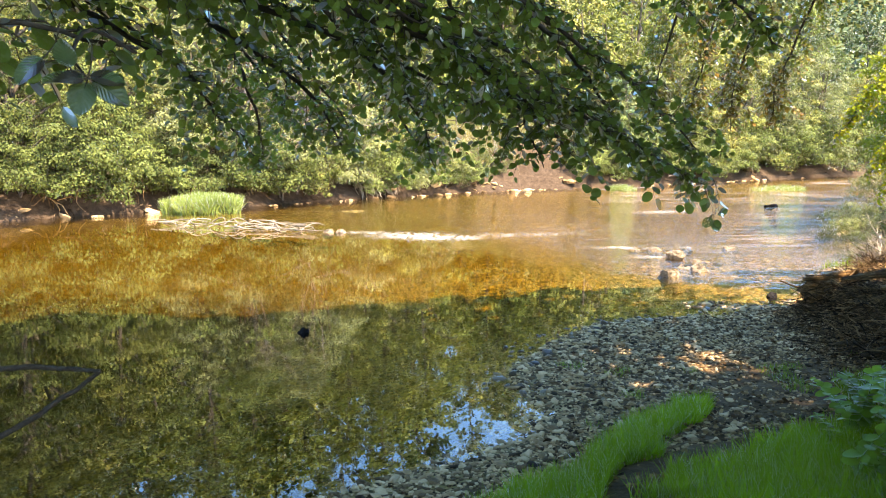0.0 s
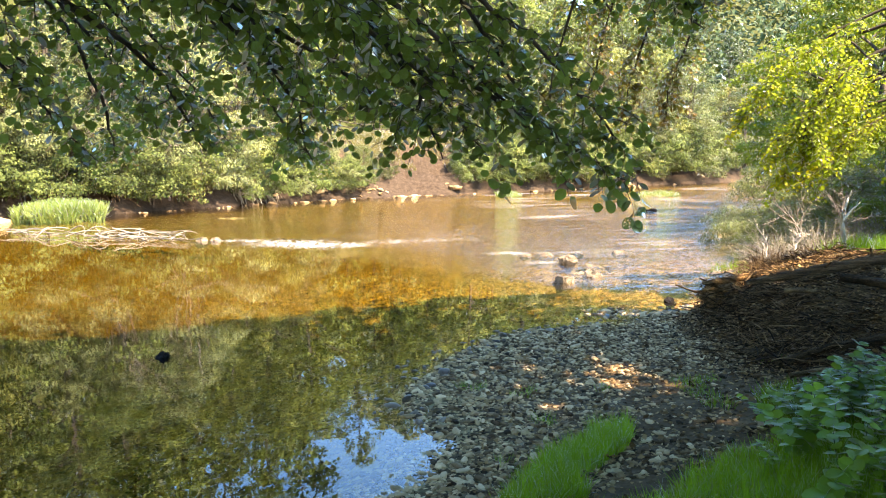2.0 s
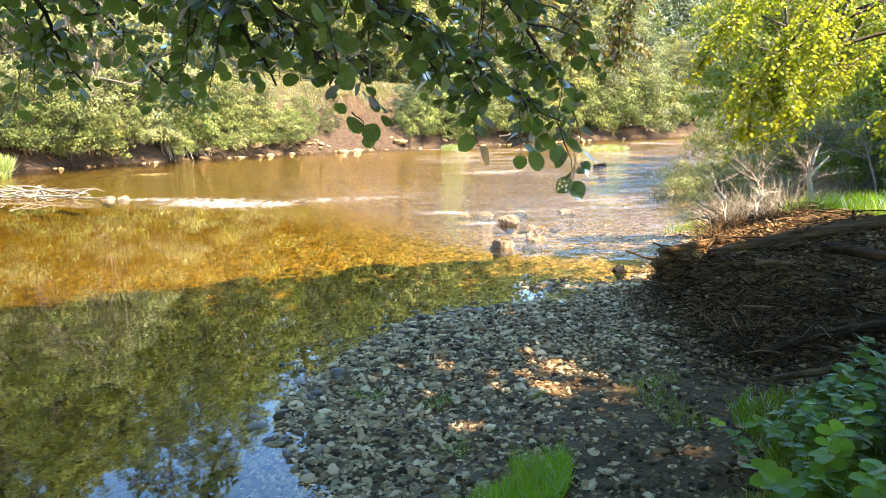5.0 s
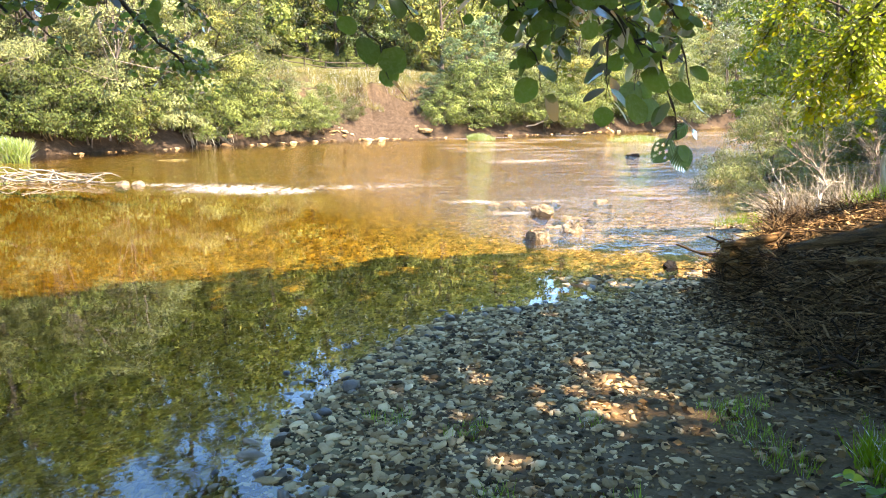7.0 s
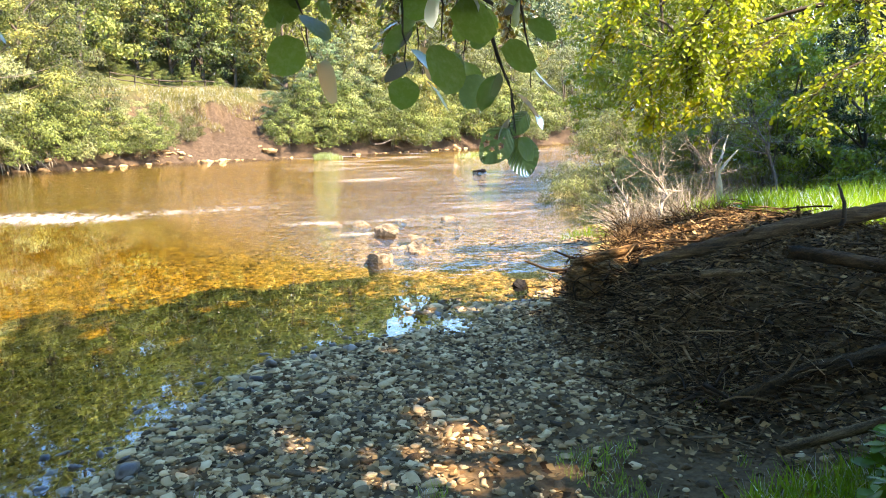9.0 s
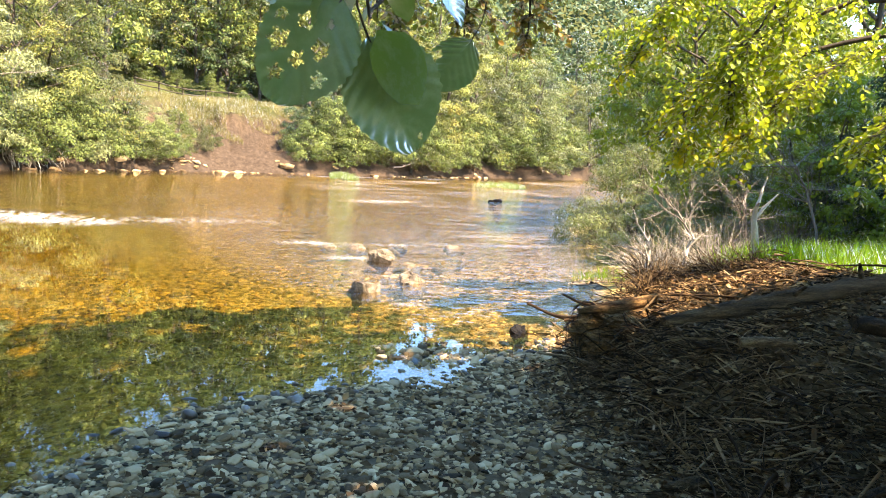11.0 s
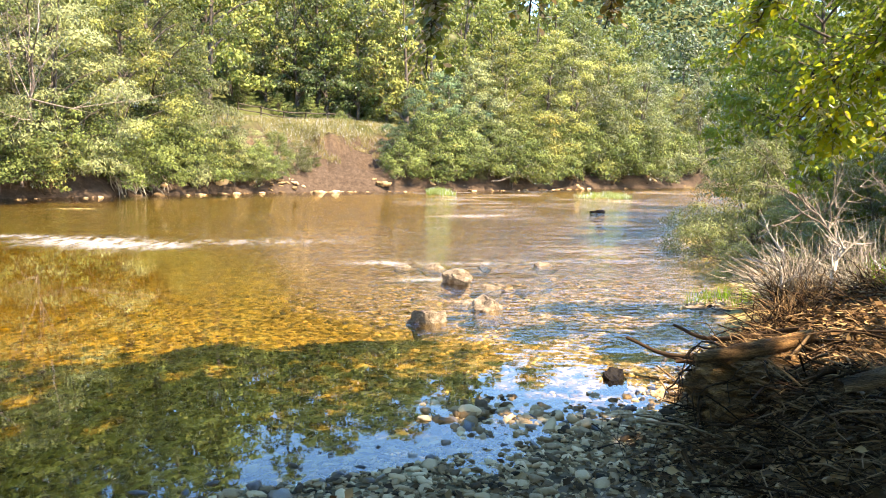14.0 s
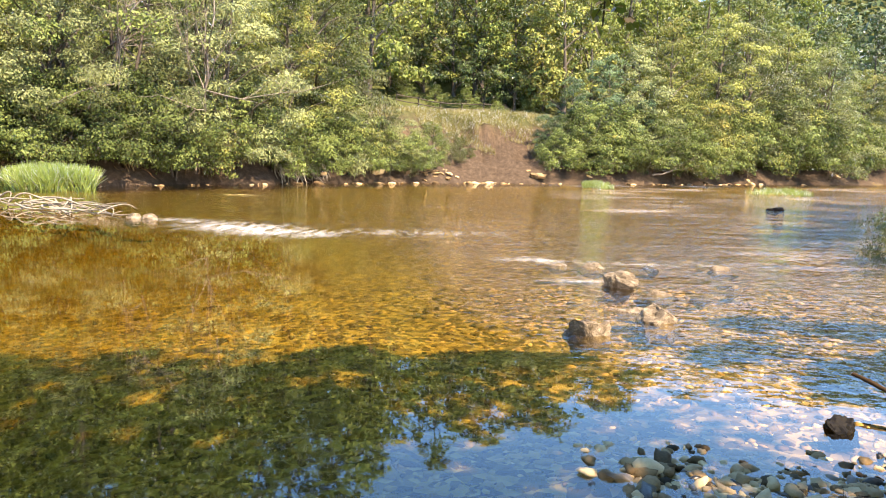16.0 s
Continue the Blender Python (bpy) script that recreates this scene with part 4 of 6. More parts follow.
T0 = (-3.1, 0.6)
alder = limb_tree("alder_tree", "alder with dark limbs spreading low over the water", 31,
          (smooth_line([(T0[0], T0[1], ground_z(*T0) - 0.3), (-3.0, 0.7, 2.5), (-2.8, 0.9, 6), (-2.5, 1.2, 9.5)], 12), np.linspace(0.24, 0.1, 12)),
          [
              ([(-3.0, 0.7, 2.9), (-1.7, 3.0, 3.45), (-0.2, 4.7, 3.25), (0.8, 5.5, 2.9), (1.75, 6.0, 2.45), (2.32, 6.28, 2.14)], 0.042, 0.22),
              ([(-3.0, 0.7, 3.1), (-2.4, 3.4, 3.5), (-1.75, 5.0, 3.18), (-1.55, 5.8, 2.8), (-1.36, 6.5, 2.36)], 0.03, 0.3),
              ([(-3.0, 0.7, 3.3), (-2.6, 3.8, 3.8), (-2.3, 6.0, 3.5), (-2.0, 8.0, 2.9)], 0.04, 0.3),
              ([(-3.0, 0.8, 3.6), (-1.2, 3.6, 4.0), (0.2, 5.6, 3.8), (1.4, 7.2, 3.5), (2.0, 8.0, 3.2)], 0.05, 0.25),
              ([(-3.0, 0.8, 4.0), (-0.6, 3.2, 4.3), (1.2, 4.9, 4.1), (2.4, 6.0, 3.6), (3.1, 6.7, 3.3)], 0.05, 0.25),
              ([(-3.0, 0.8, 3.5), (-1.8, 4.6, 3.9), (-0.6, 6.6, 3.6), (0.0, 8.2, 2.9)], 0.04, 0.25),
              ([(-3.0, 0.7, 2.6), (-2.0, 1.6, 2.85), (-1.3, 2.1, 2.85), (-0.75, 2.5, 2.75)], 0.035, 0.4),
              ([(-3.0, 0.8, 4.5), (-0.5, 4.0, 4.9), (1.5, 6.5, 4.4), (3.0, 8.2, 3.6)], 0.055, 0.25),
              ([(-3.0, 0.8, 3.8), (-1.0, 3.6, 3.7), (0.5, 5.3, 3.0), (1.0, 6.2, 2.35)], 0.04, 0.25),
              ([(-3.0, 0.8, 3.9), (-0.7, 3.6, 4.0), (1.0, 5.4, 3.2), (1.65, 6.3, 2.5)], 0.04, 0.25),
              ([(-3.0, 0.8, 3.7), (-1.6, 3.8, 3.7), (-0.2, 5.8, 3.0), (0.1, 6.8, 2.35)], 0.04, 0.25),
              ([(-3.0, 0.8, 4.2), (-2.8, 5.0, 4.9), (-2.4, 9.0, 3.8), (-2.8, 12.0, 2.75), (-3.2, 13.2, 2.4)], 0.05, 0.4),
              ([(-3.0, 0.8, 4.4), (-1.8, 5.0, 5.0), (-0.9, 9.0, 3.7), (-0.3, 11.6, 2.65), (-0.1, 12.5, 2.4)], 0.05, 0.4),
              ([(-3.0, 0.8, 4.3), (-1.6, 5.0, 4.8), (-0.6, 8.8, 3.6), (0.3, 11.4, 2.7)], 0.045, 0.45),
              ([(-3.0, 0.8, 4.5), (-2.4, 5.0, 4.9), (-1.6, 9.0, 3.7), (-1.1, 11.6, 2.5)], 0.045, 0.45),
              ([(-3.0, 0.8, 4.5), (-2.6, 5.0, 4.9), (-2.2, 9.0, 3.7), (-2.0, 11.8, 2.6)], 0.045, 0.45),
              ([(-3.0, 0.8, 4.3), (-2.2, 5.0, 4.8), (-1.8, 8.6, 3.8), (-1.5, 11.0, 2.8)], 0.045, 0.4),
              ([(-3.0, 0.8, 4.1), (-0.6, 4.4, 4.4), (0.3, 7.2, 3.7), (0.1, 9.8, 2.9)], 0.045, 0.4),
              ([(-3.0, 0.8, 3.4), (-1.0, 3.6, 3.6), (0.6, 5.2, 2.9), (1.3, 6.05, 2.3)], 0.03, 0.3),
              ([(-3.0, 0.8, 3.5), (-0.8, 3.8, 3.6), (1.0, 5.5, 2.9), (1.9, 6.45, 2.25)], 0.03, 0.3),
              ([(-3.0, 0.8, 3.6), (-0.5, 3.7, 3.8), (1.5, 5.6, 2.95), (2.45, 6.4, 2.25)], 0.03, 0.3),
              ([(-3.0, 0.8, 3.3), (-1.4, 3.8, 3.4), (0.2, 5.8, 2.95), (0.85, 6.6, 2.45)], 0.03, 0.3),
              ([(-3.0, 0.8, 3.4), (-2.0, 3.8, 3.6), (-0.9, 5.6, 3.0), (-0.7, 6.9, 2.4)], 0.04, 0.25),
          ],
          M_ALDER, "dark green rounded alder leaves", 0.15, 0.72, 0.044, 0.068, lowest=2.13, tips=[([(2.2, 6.6, 2.35), (2.3, 6.7, 2.2), (2.33, 6.75, 2.02)], 0.045), ([(2.6, 7.0, 2.35), (2.65, 7.2, 2.15), (2.66, 7.25, 2.02)], 0.05), ([(2.4, 6.3, 2.2), (2.46, 6.34, 2.08), (2.48, 6.36, 1.97)], 0.05), ([(1.3, 6.0, 2.2), (1.35, 6.01, 2.15), (1.37, 6.02, 2.06)], 0.04), ([(2.05, 6.0, 2.25), (2.1, 6.01, 2.15), (2.12, 6.02, 2.03)], 0.04), ([(1.9, 6.45, 2.2), (1.95, 6.48, 2.14), (1.97, 6.5, 2.04)], 0.04), ([(2.32, 6.28, 2.14), (2.40, 6.33, 1.98), (2.44, 6.36, 1.86)], 0.05), ([(2.1, 6.2, 2.24), (2.12, 6.26, 2.1), (2.14, 6.3, 2.0)], 0.05)])


def big_leaf(base, tip, facing, broad, seed, holes, parent, label):
    """One large leaf: pleated between its side veins, wavy rim, holes eaten by insects."""
    r = np.random.default_rng(seed)
    nu, nv = 46, 29
    u, v = np.meshgrid(np.linspace(0, 1, nu), np.linspace(-1, 1, nv), indexing="ij")
    rim = broad * np.sin(np.pi * np.clip(0.02 + 0.96 * u, 0, 1) ** 0.78) ** 0.6 * (1 + 0.03 * np.sin(u * 70 + v))
    pleat = 0.018 * np.abs(np.sin(np.pi * (u * 8 - 2.2 * np.abs(v)))) * np.abs(v) ** 0.4
    pts = np.stack([v * rim, u + 0.05 * np.abs(v) * (1 - u), pleat + 0.16 * np.abs(v) ** 1.4 * rim - 0.16 * u * u + 0.03 * np.sin(u * 6 + 2 * v)], -1).reshape(-1, 3)
    i, j = np.meshgrid(np.arange(nu - 1), np.arange(nv - 1), indexing="ij")
    q = np.stack([i * nv + j, (i + 1) * nv + j, (i + 1) * nv + j + 1, i * nv + j + 1], -1).reshape(-1, 4)
    mid = np.stack([(v * rim).ravel(), u.ravel()], -1)[q].mean(1)
    keep = np.ones(len(q), bool)
    for hx, hy, hr in holes:
        d = np.hypot(mid[:, 0] - hx, (mid[:, 1] - hy) * 0.8) * (1 + 0.25 * np.sin(5 * np.arctan2(mid[:, 1] - hy, mid[:, 0] - hx) + hx * 40))
        keep &= d > hr
    base, tip = np.array(base, float), np.array(tip, float)
    size = np.linalg.norm(tip - base)
    y = (tip - base) / size
    x = unit(np.cross(y, np.array(facing, float)))
    z = np.cross(x, y)
    ob = under("leaf", mesh_of("leaf", base + size * (pts[:, :1] * x + pts[:, 1:2] * y + pts[:, 2:] * z), q[keep], M_BIGLEAF, smooth=True), parent, label)
    stalk = smooth_line([base + y * 0.01, base - y * 0.02 + (0, 0, 0.006), base - y * 0.03 + (0, 0, 0.03)], 5)
    under("leaf_stalk", mesh_of("leaf_stalk", *tubes([(stalk, [0.0012, 0.0011, 0.001, 0.001, 0.001])], 5), M_TWIG, smooth=True), ob)


big_leaf((2.414, 6.359, 1.873), (2.359, 6.379, 1.789), (-0.1, -1, 0.15), 0.4, 1, [(0.12, 0.3, 0.05), (-0.1, 0.42, 0.06), (0.02, 0.6, 0.05), (0.22, 0.55, 0.07), (-0.22, 0.62, 0.05), (0.1, 0.78, 0.05), (-0.05, 0.22, 0.03), (0.3, 0.36, 0.04)], alder, "dark leaf eaten full of holes")
big_leaf((2.44, 6.379, 1.848), (2.489, 6.374, 1.755), (-0.25, -1, 0.55), 0.42, 2, [(-0.1, 0.9, 0.02)], alder, "large glossy green leaf with pale veins")
big_leaf((2.696, 6.806, 1.926), (2.643, 6.835, 1.846), (0.1, -0.8, -0.4), 0.42, 3, [(0.3, 0.5, 0.08), (0.36, 0.7, 0.1)], alder, "dark torn leaf")
big_leaf((2.502, 6.393, 1.907), (2.534, 6.39, 1.87), (0.2, -0.7, 0.9), 0.4, 4, [], alder, "pale glossy leaf")
big_leaf((2.47, 6.64, 2.02), (2.43, 6.66, 1.93), (-0.2, -1, 0.2), 0.45, 6, [], alder, "dark green rounded leaf")
big_leaf((2.40, 6.62, 2.07), (2.33, 6.65, 2.0), (-0.2, -1, 0.4), 0.45, 7, [(-0.1, 0.6, 0.05)], alder, "dark green rounded leaf")
for base, tip, face_, seed in [((-0.223, 1.074, 2.503), (-0.268, 1.050, 2.506), (0.2, -0.6, 1.0), 11), ((-0.222, 1.078, 2.500), (-0.232, 1.062, 2.458), (0.3, -1, 0.5), 12), ((-0.216, 1.078, 2.502), (-0.172, 1.10, 2.474), (0.3, -0.8, 0.9), 13), ((-0.22, 1.08, 2.508), (-0.176, 1.098, 2.503), (0.1, -0.7, 1.0), 14),
                              ((-0.24, 1.07, 2.52), (-0.24, 1.05, 2.552), (0.0, -0.8, 0.8), 15), ((-0.27, 1.06, 2.53), (-0.30, 1.04, 2.50), (0.0, -0.9, 0.7), 16)]:
    big_leaf(base, tip, face_, 0.42, seed, [], alder, "pale glossy leaf")
spray = smooth_line([(-0.75, 2.5, 2.75), (-0.5, 1.7, 2.68), (-0.3, 1.2, 2.56), (-0.22, 1.075, 2.505)], 12)
under("sprig", mesh_of("sprig", *tubes([(spray, np.linspace(0.006, 0.0015, 12))], 6), M_TWIG, smooth=True), alder)
sprig = smooth_line([(2.32, 6.28, 2.14), (2.45, 6.5, 2.06), (2.5, 6.52, 1.98), (2.47, 6.44, 1.9), (2.44, 6.379, 1.868)], 12)
under("sprig", mesh_of("sprig", *tubes([(sprig, np.linspace(0.004, 0.0015, 12))], 6), M_TWIG, smooth=True), alder)

# hanging boughs, seen against the light, from the tree behind the driftwood
T1 = (12.0, 10.6)
limb_tree("overhanging_tree", "bright yellow-green tree leaning over the driftwood", 32,
          (smooth_line([(T1[0], T1[1], ground_z(*T1) - 0.3), (11.8, 10.8, 2.5), (11.4, 11.1, 5.5), (11.0, 11.4, 8.5)], 12), np.linspace(0.22, 0.09, 12)),
          [
              ([(11.7, 10.9, 3.0), (10.2, 11.6, 4.2), (8.6, 12.1, 3.9), (7.7, 12.2, 3.0), (7.5, 12.1, 2.2)], 0.05, 0.5),
              ([(11.7, 10.9, 2.6), (10.4, 12.0, 3.4), (9.2, 12.8, 3.2), (8.3, 13.4, 2.4), (8.0, 13.6, 1.9)], 0.045, 0.5),
              ([(11.6, 11.0, 3.6), (10.2, 12.8, 4.6), (8.8, 14.0, 4.2), (7.8, 14.8, 3.2)], 0.05, 0.5),
              ([(11.7, 10.9, 2.2), (10.8, 11.6, 2.8), (9.8, 12.0, 2.5), (9.2, 12.2, 1.9)], 0.04, 0.2),
              ([(11.7, 10.9, 3.0), (10.0, 11.8, 3.9), (8.4, 12.7, 3.2), (7.2, 13.0, 1.95)], 0.04, 0.5),
              ([(11.6, 11.0, 3.6), (9.6, 12.0, 4.8), (7.8, 13.0, 3.9), (6.8, 13.2, 2.6)], 0.04, 0.5),
              ([(11.7, 10.9, 2.8), (10.2, 11.6, 3.5), (8.8, 12.4, 2.8), (7.8, 12.7, 1.85)], 0.04, 0.5),
              ([(11.6, 11.0, 3.2), (10.2, 12.8, 3.9), (9.0, 14.2, 3.2), (8.3, 14.7, 2.2)], 0.04, 0.5),
              ([(11.6, 11.0, 3.0), (9.9, 11.0, 3.8), (9.0, 10.9, 3.6), (8.5, 10.9, 3.1)], 0.04, 0.2),
          ],
          M_SUNNY, "sunlit yellow-green leaves", 0.05, 0.95, 0.038, 0.078, second=2, shape=PLAIN)
T2 = (8.6, 4.6)
limb_tree("spreading_tree", "tall tree with long hanging sprays of turning leaves", 33,
          (smooth_line([(T2[0], T2[1], ground_z(*T2) - 0.3), (8.5, 4.8, 3), (8.2, 5.4, 6.5), (7.9, 5.8, 10)], 12), np.linspace(0.26, 0.1, 12)),
          [
              ([(8.3, 5.1, 5.0), (6.6, 8.6, 6.2), (5.4, 11.4, 5.4), (4.9, 12.5, 3.8), (4.9, 12.9, 2.75)], 0.05, 0.45),
              ([(8.3, 5.1, 5.3), (7.2, 9.0, 6.4), (6.3, 11.8, 5.6), (5.8, 12.9, 3.9), (5.7, 13.3, 2.8)], 0.05, 0.45),
              ([(8.3, 5.1, 5.5), (6.2, 9.0, 6.6), (4.8, 12.0, 5.4), (4.3, 12.8, 3.6), (4.12, 12.95, 2.35)], 0.045, 0.5),
              ([(8.3, 5.1, 5.2), (6.0, 8.4, 6.2), (4.2, 11.2, 5.6), (3.6, 12.4, 3.9), (3.6, 12.7, 2.95)], 0.05, 0.5),
          ],
          M_TAN, "turning yellow-green leaves", 0.07, 0.8, 0.045, 0.08, shape=PLAIN)


# ---- stones ----
def ico(sub):
    bm = bmesh.new()
    bmesh.ops.create_icosphere(bm, subdivisions=sub, radius=1)
    v = np.array([q.co[:] for q in bm.verts])
    f = np.array([[q.index for q in t.verts] for t in bm.faces])
    bm.free()
    return v, f


ICO1, ICO2 = ico(1), ico(2)


def stone_heap(r, base, at, size, flat=0.52):
    """Many worn stones in one mesh, each turned and squashed its own way."""
    v0, f0 = base
    n = len(at)
    a = r.uniform(0, 6.283, n)
    sx, sy, sz = size * r.uniform(0.85, 1.6, n), size * r.uniform(0.6, 1.0, n), size * flat * r.uniform(0.6, 1.1, n)
    lump = 1 + 0.16 * r.normal(size=(n, len(v0)))
    v = v0[None] * lump[..., None] * np.stack([sx, sy, sz], -1)[:, None]
    tilt = r.normal(0, 0.18, (n, 2))
    z = v[..., 2] + v[..., 0] * tilt[:, :1] + v[..., 1] * tilt[:, 1:]
    x = v[..., 0] * np.cos(a)[:, None] - v[..., 1] * np.sin(a)[:, None]
    y = v[..., 0] * np.sin(a)[:, None] + v[..., 1] * np.cos(a)[:, None]
    v = np.stack([x, y, z], -1) + at[:, None]
    f = f0[None] + (np.arange(n) * len(v0))[:, None, None]
    return v.reshape(-1, 3), f.reshape(-1, 3)


def strewn(r, n, x0, x1, y0, y1, keep):
    """Random places of the plan that keep() allows, with the ground's height."""
    p = np.column_stack([r.uniform(x0, x1, n), r.uniform(y0, y1, n)])
    p = p[keep(p)]
    return np.column_stack([p, height(p)[0]])


def on_bar(p):
    d = -off(NEAR_SHORE, p)
    n = value_noise(p, 0.8, 41)
    return (d > -0.35) & (p[:, 0] < 5.4 + 0.4 * n) & (p[:, 1] > 5.6 - 1.1 * np.clip(1.6 - d, 0, 1.6) + 0.8 * n) | (d > -0.3) & (d < 0.9 + 0.3 * n) & (p[:, 1] > 2)


sr = np.random.default_rng(51)
at = strewn(sr, 120000, -4, 6.2, 2, 13.2, lambda p: on_bar(p) & (sr.random(len(p)) < np.clip(np.where(p[:, 1] > 8.2, 1.9 + 0.52 * off(NEAR_SHORE, p), 1.85 + 0.72 * off(NEAR_SHORE, p)) + 0.35 * value_noise(p, 0.7, 43), 0.1, 1)))
size = np.clip(sr.lognormal(-4.2, 0.48, len(at)), 0.008, 0.044)
at[:, 2] += size * 0.15
big = size > 0.03
tagged(new("gravel", mesh_of("gravel", *stone_heap(sr, ICO1, at[~big], size[~big]), M_STONE, smooth=True)), "loose grey and brown river gravel", "gravel", "", "stuff")
tagged(new("cobbles", mesh_of("cobbles", *stone_heap(sr, ICO2, at[big], size[big]), M_STONE, smooth=True)), "rounded grey river cobbles on the bar", "cobbles", "", "stuff")

# stones under water near the bar
def in_shallows(p):
    d = off(NEAR_SHORE, p)
    return (d > 0.1) & (p[:, 1] < 19) & (sr.random(len(p)) < np.clip(1.15 - d / 9, 0.15, 1))


at = strewn(sr, 30000, -5, 8.5, 6, 19, in_shallows)
size = np.clip(sr.lognormal(-3.65, 0.4, len(at)), 0.014, 0.08)
pale = at[:, 0] + 0.12 * (at[:, 1] - 13) + sr.normal(0, 0.8, len(at)) > 4.3
tagged(new("bed_stones", mesh_of("bed_stones", *stone_heap(sr, ICO1, at[~pale], size[~pale], 0.5), M_BEDSTONE, smooth=True)), "amber stones on the river bed", "river stones", "", "stuff")
tagged(new("bed_stones", mesh_of("bed_stones", *stone_heap(sr, ICO1, at[pale], size[pale] * 0.85, 0.5), M_STONE, smooth=True)), "greyish stones of the shallow riffle bed", "river stones", "", "stuff")

# wet stones that break the surface along the edge and round the spit
at = strewn(sr, 2600, 0, 6.5, 7.5, 13.6, lambda p: (np.abs(off(NEAR_SHORE, p) - 0.1) < 0.35) & (sr.random(len(p)) < 0.4))
size = np.clip(sr.lognormal(-3.5, 0.4, len(at)), 0.015, 0.07)
at[:, 2] = np.maximum(at[:, 2] + size * 0.2, -0.3 * size)
tagged(new("edge_stones", mesh_of("edge_stones", *stone_heap(sr, ICO2, at, size, 0.7), M_DARKSTONE, smooth=True)), "half-sunk stones at the water's edge", "stones", "", "stuff")

at = strewn(sr, 900, 3.2, 6.0, 11.6, 13.1, lambda p: (np.hypot((p[:, 0] - 4.35) / 0.55, (p[:, 1] - 12.0) / 0.36) < 1 + 0.4 * value_noise(p, 0.3, 44)) & (sr.random(len(p)) < 0.55))
size = np.clip(sr.lognormal(-3.5, 0.4, len(at)), 0.015, 0.06)
at[:, 2] = np.maximum(at[:, 2] + size * 0.2, -0.2 * size)
more = strewn(sr, 1300, 4.1, 6.2, 11.5, 12.35, lambda p: (off(NEAR_SHORE, p) > -0.1) & (off(NEAR_SHORE, p) < 0.45 + 0.2 * value_noise(p, 0.25, 47)) & (sr.random(len(p)) < 0.5))
msize = np.clip(sr.lognormal(-3.7, 0.45, len(more)), 0.012, 0.06)
more[:, 2] = np.maximum(more[:, 2] + msize * 0.2, -0.25 * msize)
at, size = np.concatenate([at, more]), np.concatenate([size, msize])
tagged(new("spit_stones", mesh_of("spit_stones", *stone_heap(sr, ICO2, at, size, 0.7), M_STONE, smooth=True)), "sunlit brown stones of a low spit", "stones", "", "stuff")


def rock(name, label, x, y, sx, sy, sz, material, seed, rough=0.22, sink=0.3, turn=0.0, group=""):
    """A broken boulder with flat facets and chipped edges."""
    r = np.random.default_rng(seed)
    bm = bmesh.new()
    bmesh.ops.create_icosphere(bm, subdivisions=4, radius=1)
    planes = [(unit(r.normal(size=3)), r.uniform(0.42, 0.78)) for _ in range(10)]
    for v in bm.verts:
        c = np.array(v.co[:])
        for n, d in planes:
            over = c @ n - d
            if over > 0:
                c = c - n * over
        w = noise.noise(Vector(c * 2.3) + Vector((seed, 0, 0))) * rough * 0.9 + noise.noise(Vector(c * 7) + Vector((0, seed, 0))) * rough * 0.45
        v.co = Vector(c * (1 + w)) * 1.0
        v.co.x, v.co.y, v.co.z = v.co.x * sx * 1.25, v.co.y * sy * 1.25, v.co.z * sz * 1.2
    me = bpy.data.meshes.new(name)
    bm.to_mesh(me)
    bm.free()
    me.materials.append(material)
    ob = tagged(new(name, me), label, "rock", group)
    ob.matrix_basis = pose(x, y, max(ground_z(x, y), -0.1) + sz * (1 - sink) - sz * 0.45, 0, 0, turn)
    return ob


RK = "rocks in the riffle"
rock("river_rock", "pale angular rock breaking the shallow water", 4.5, 15.0, 0.19, 0.15, 0.20, M_ROCK, 1, turn=20, group=RK)
rock("river_rock", "large sunlit pale rock with a flat top", 5.4, 15.7, 0.24, 0.2, 0.22, M_ROCK, 2, turn=70, group=RK)
rock("river_rock", "flat pale rock lying beside a larger one", 5.25, 16.15, 0.22, 0.15, 0.11, M_ROCK, 3, turn=10, group=RK)
rock("river_rock", "small mossy stone at the foot of a rock", 5.2, 15.3, 0.12, 0.08, 0.07, M_ROCK, 4, group=RK)
rock("river_rock", "brown jagged rock in the riffle", 5.4, 17.6, 0.24, 0.16, 0.2, M_ROCK, 5, turn=-30, group=RK)
rock("river_rock", "brown rock sloping into the riffle", 5.75, 17.2, 0.22, 0.15, 0.13, M_ROCK, 6, turn=-40, group=RK)
rock("river_rock", "dark stone washed by white water", 5.3, 19.3, 0.2, 0.16, 0.13, M_ROCK, 7, group=RK)
rock("river_rock", "low stone washed by white water", 4.9, 19.5, 0.2, 0.13, 0.08, M_ROCK, 8, group=RK)
for k, (x, y, s) in enumerate([(6.3, 17.2, 0.13), (6.9, 17.8, 0.16), (6.4, 19.8, 0.16), (7.3, 19.4, 0.2), (7.0, 18.4, 0.12)]):
    rock("river_rock", "low pale stone just awash in the riffle", x, y, s * 1.1, s * 0.7, s * 0.55, M_ROCK, 20 + k, turn=k * 50, group=RK)
rock("dark_stone", "wet black stone standing in the shallows", 5.6, 12.63, 0.09, 0.08, 0.11, M_WETROCK, 9, sink=0.0)
rock("far_rock", "dark rock in the shaded riffle", 15.0, 35.4, 0.28, 0.2, 0.15, M_WETROCK, 10, sink=0.2)
for x, y, s in [(-4.2, 25.7, 0.17), (-3.75, 25.6, 0.15)]:
    rock("white_stone", "round white stone at the end of the driftwood", x, y, s, s * 0.9, s, M_ROCK, int(-x * 10), rough=0.1, sink=0.15)
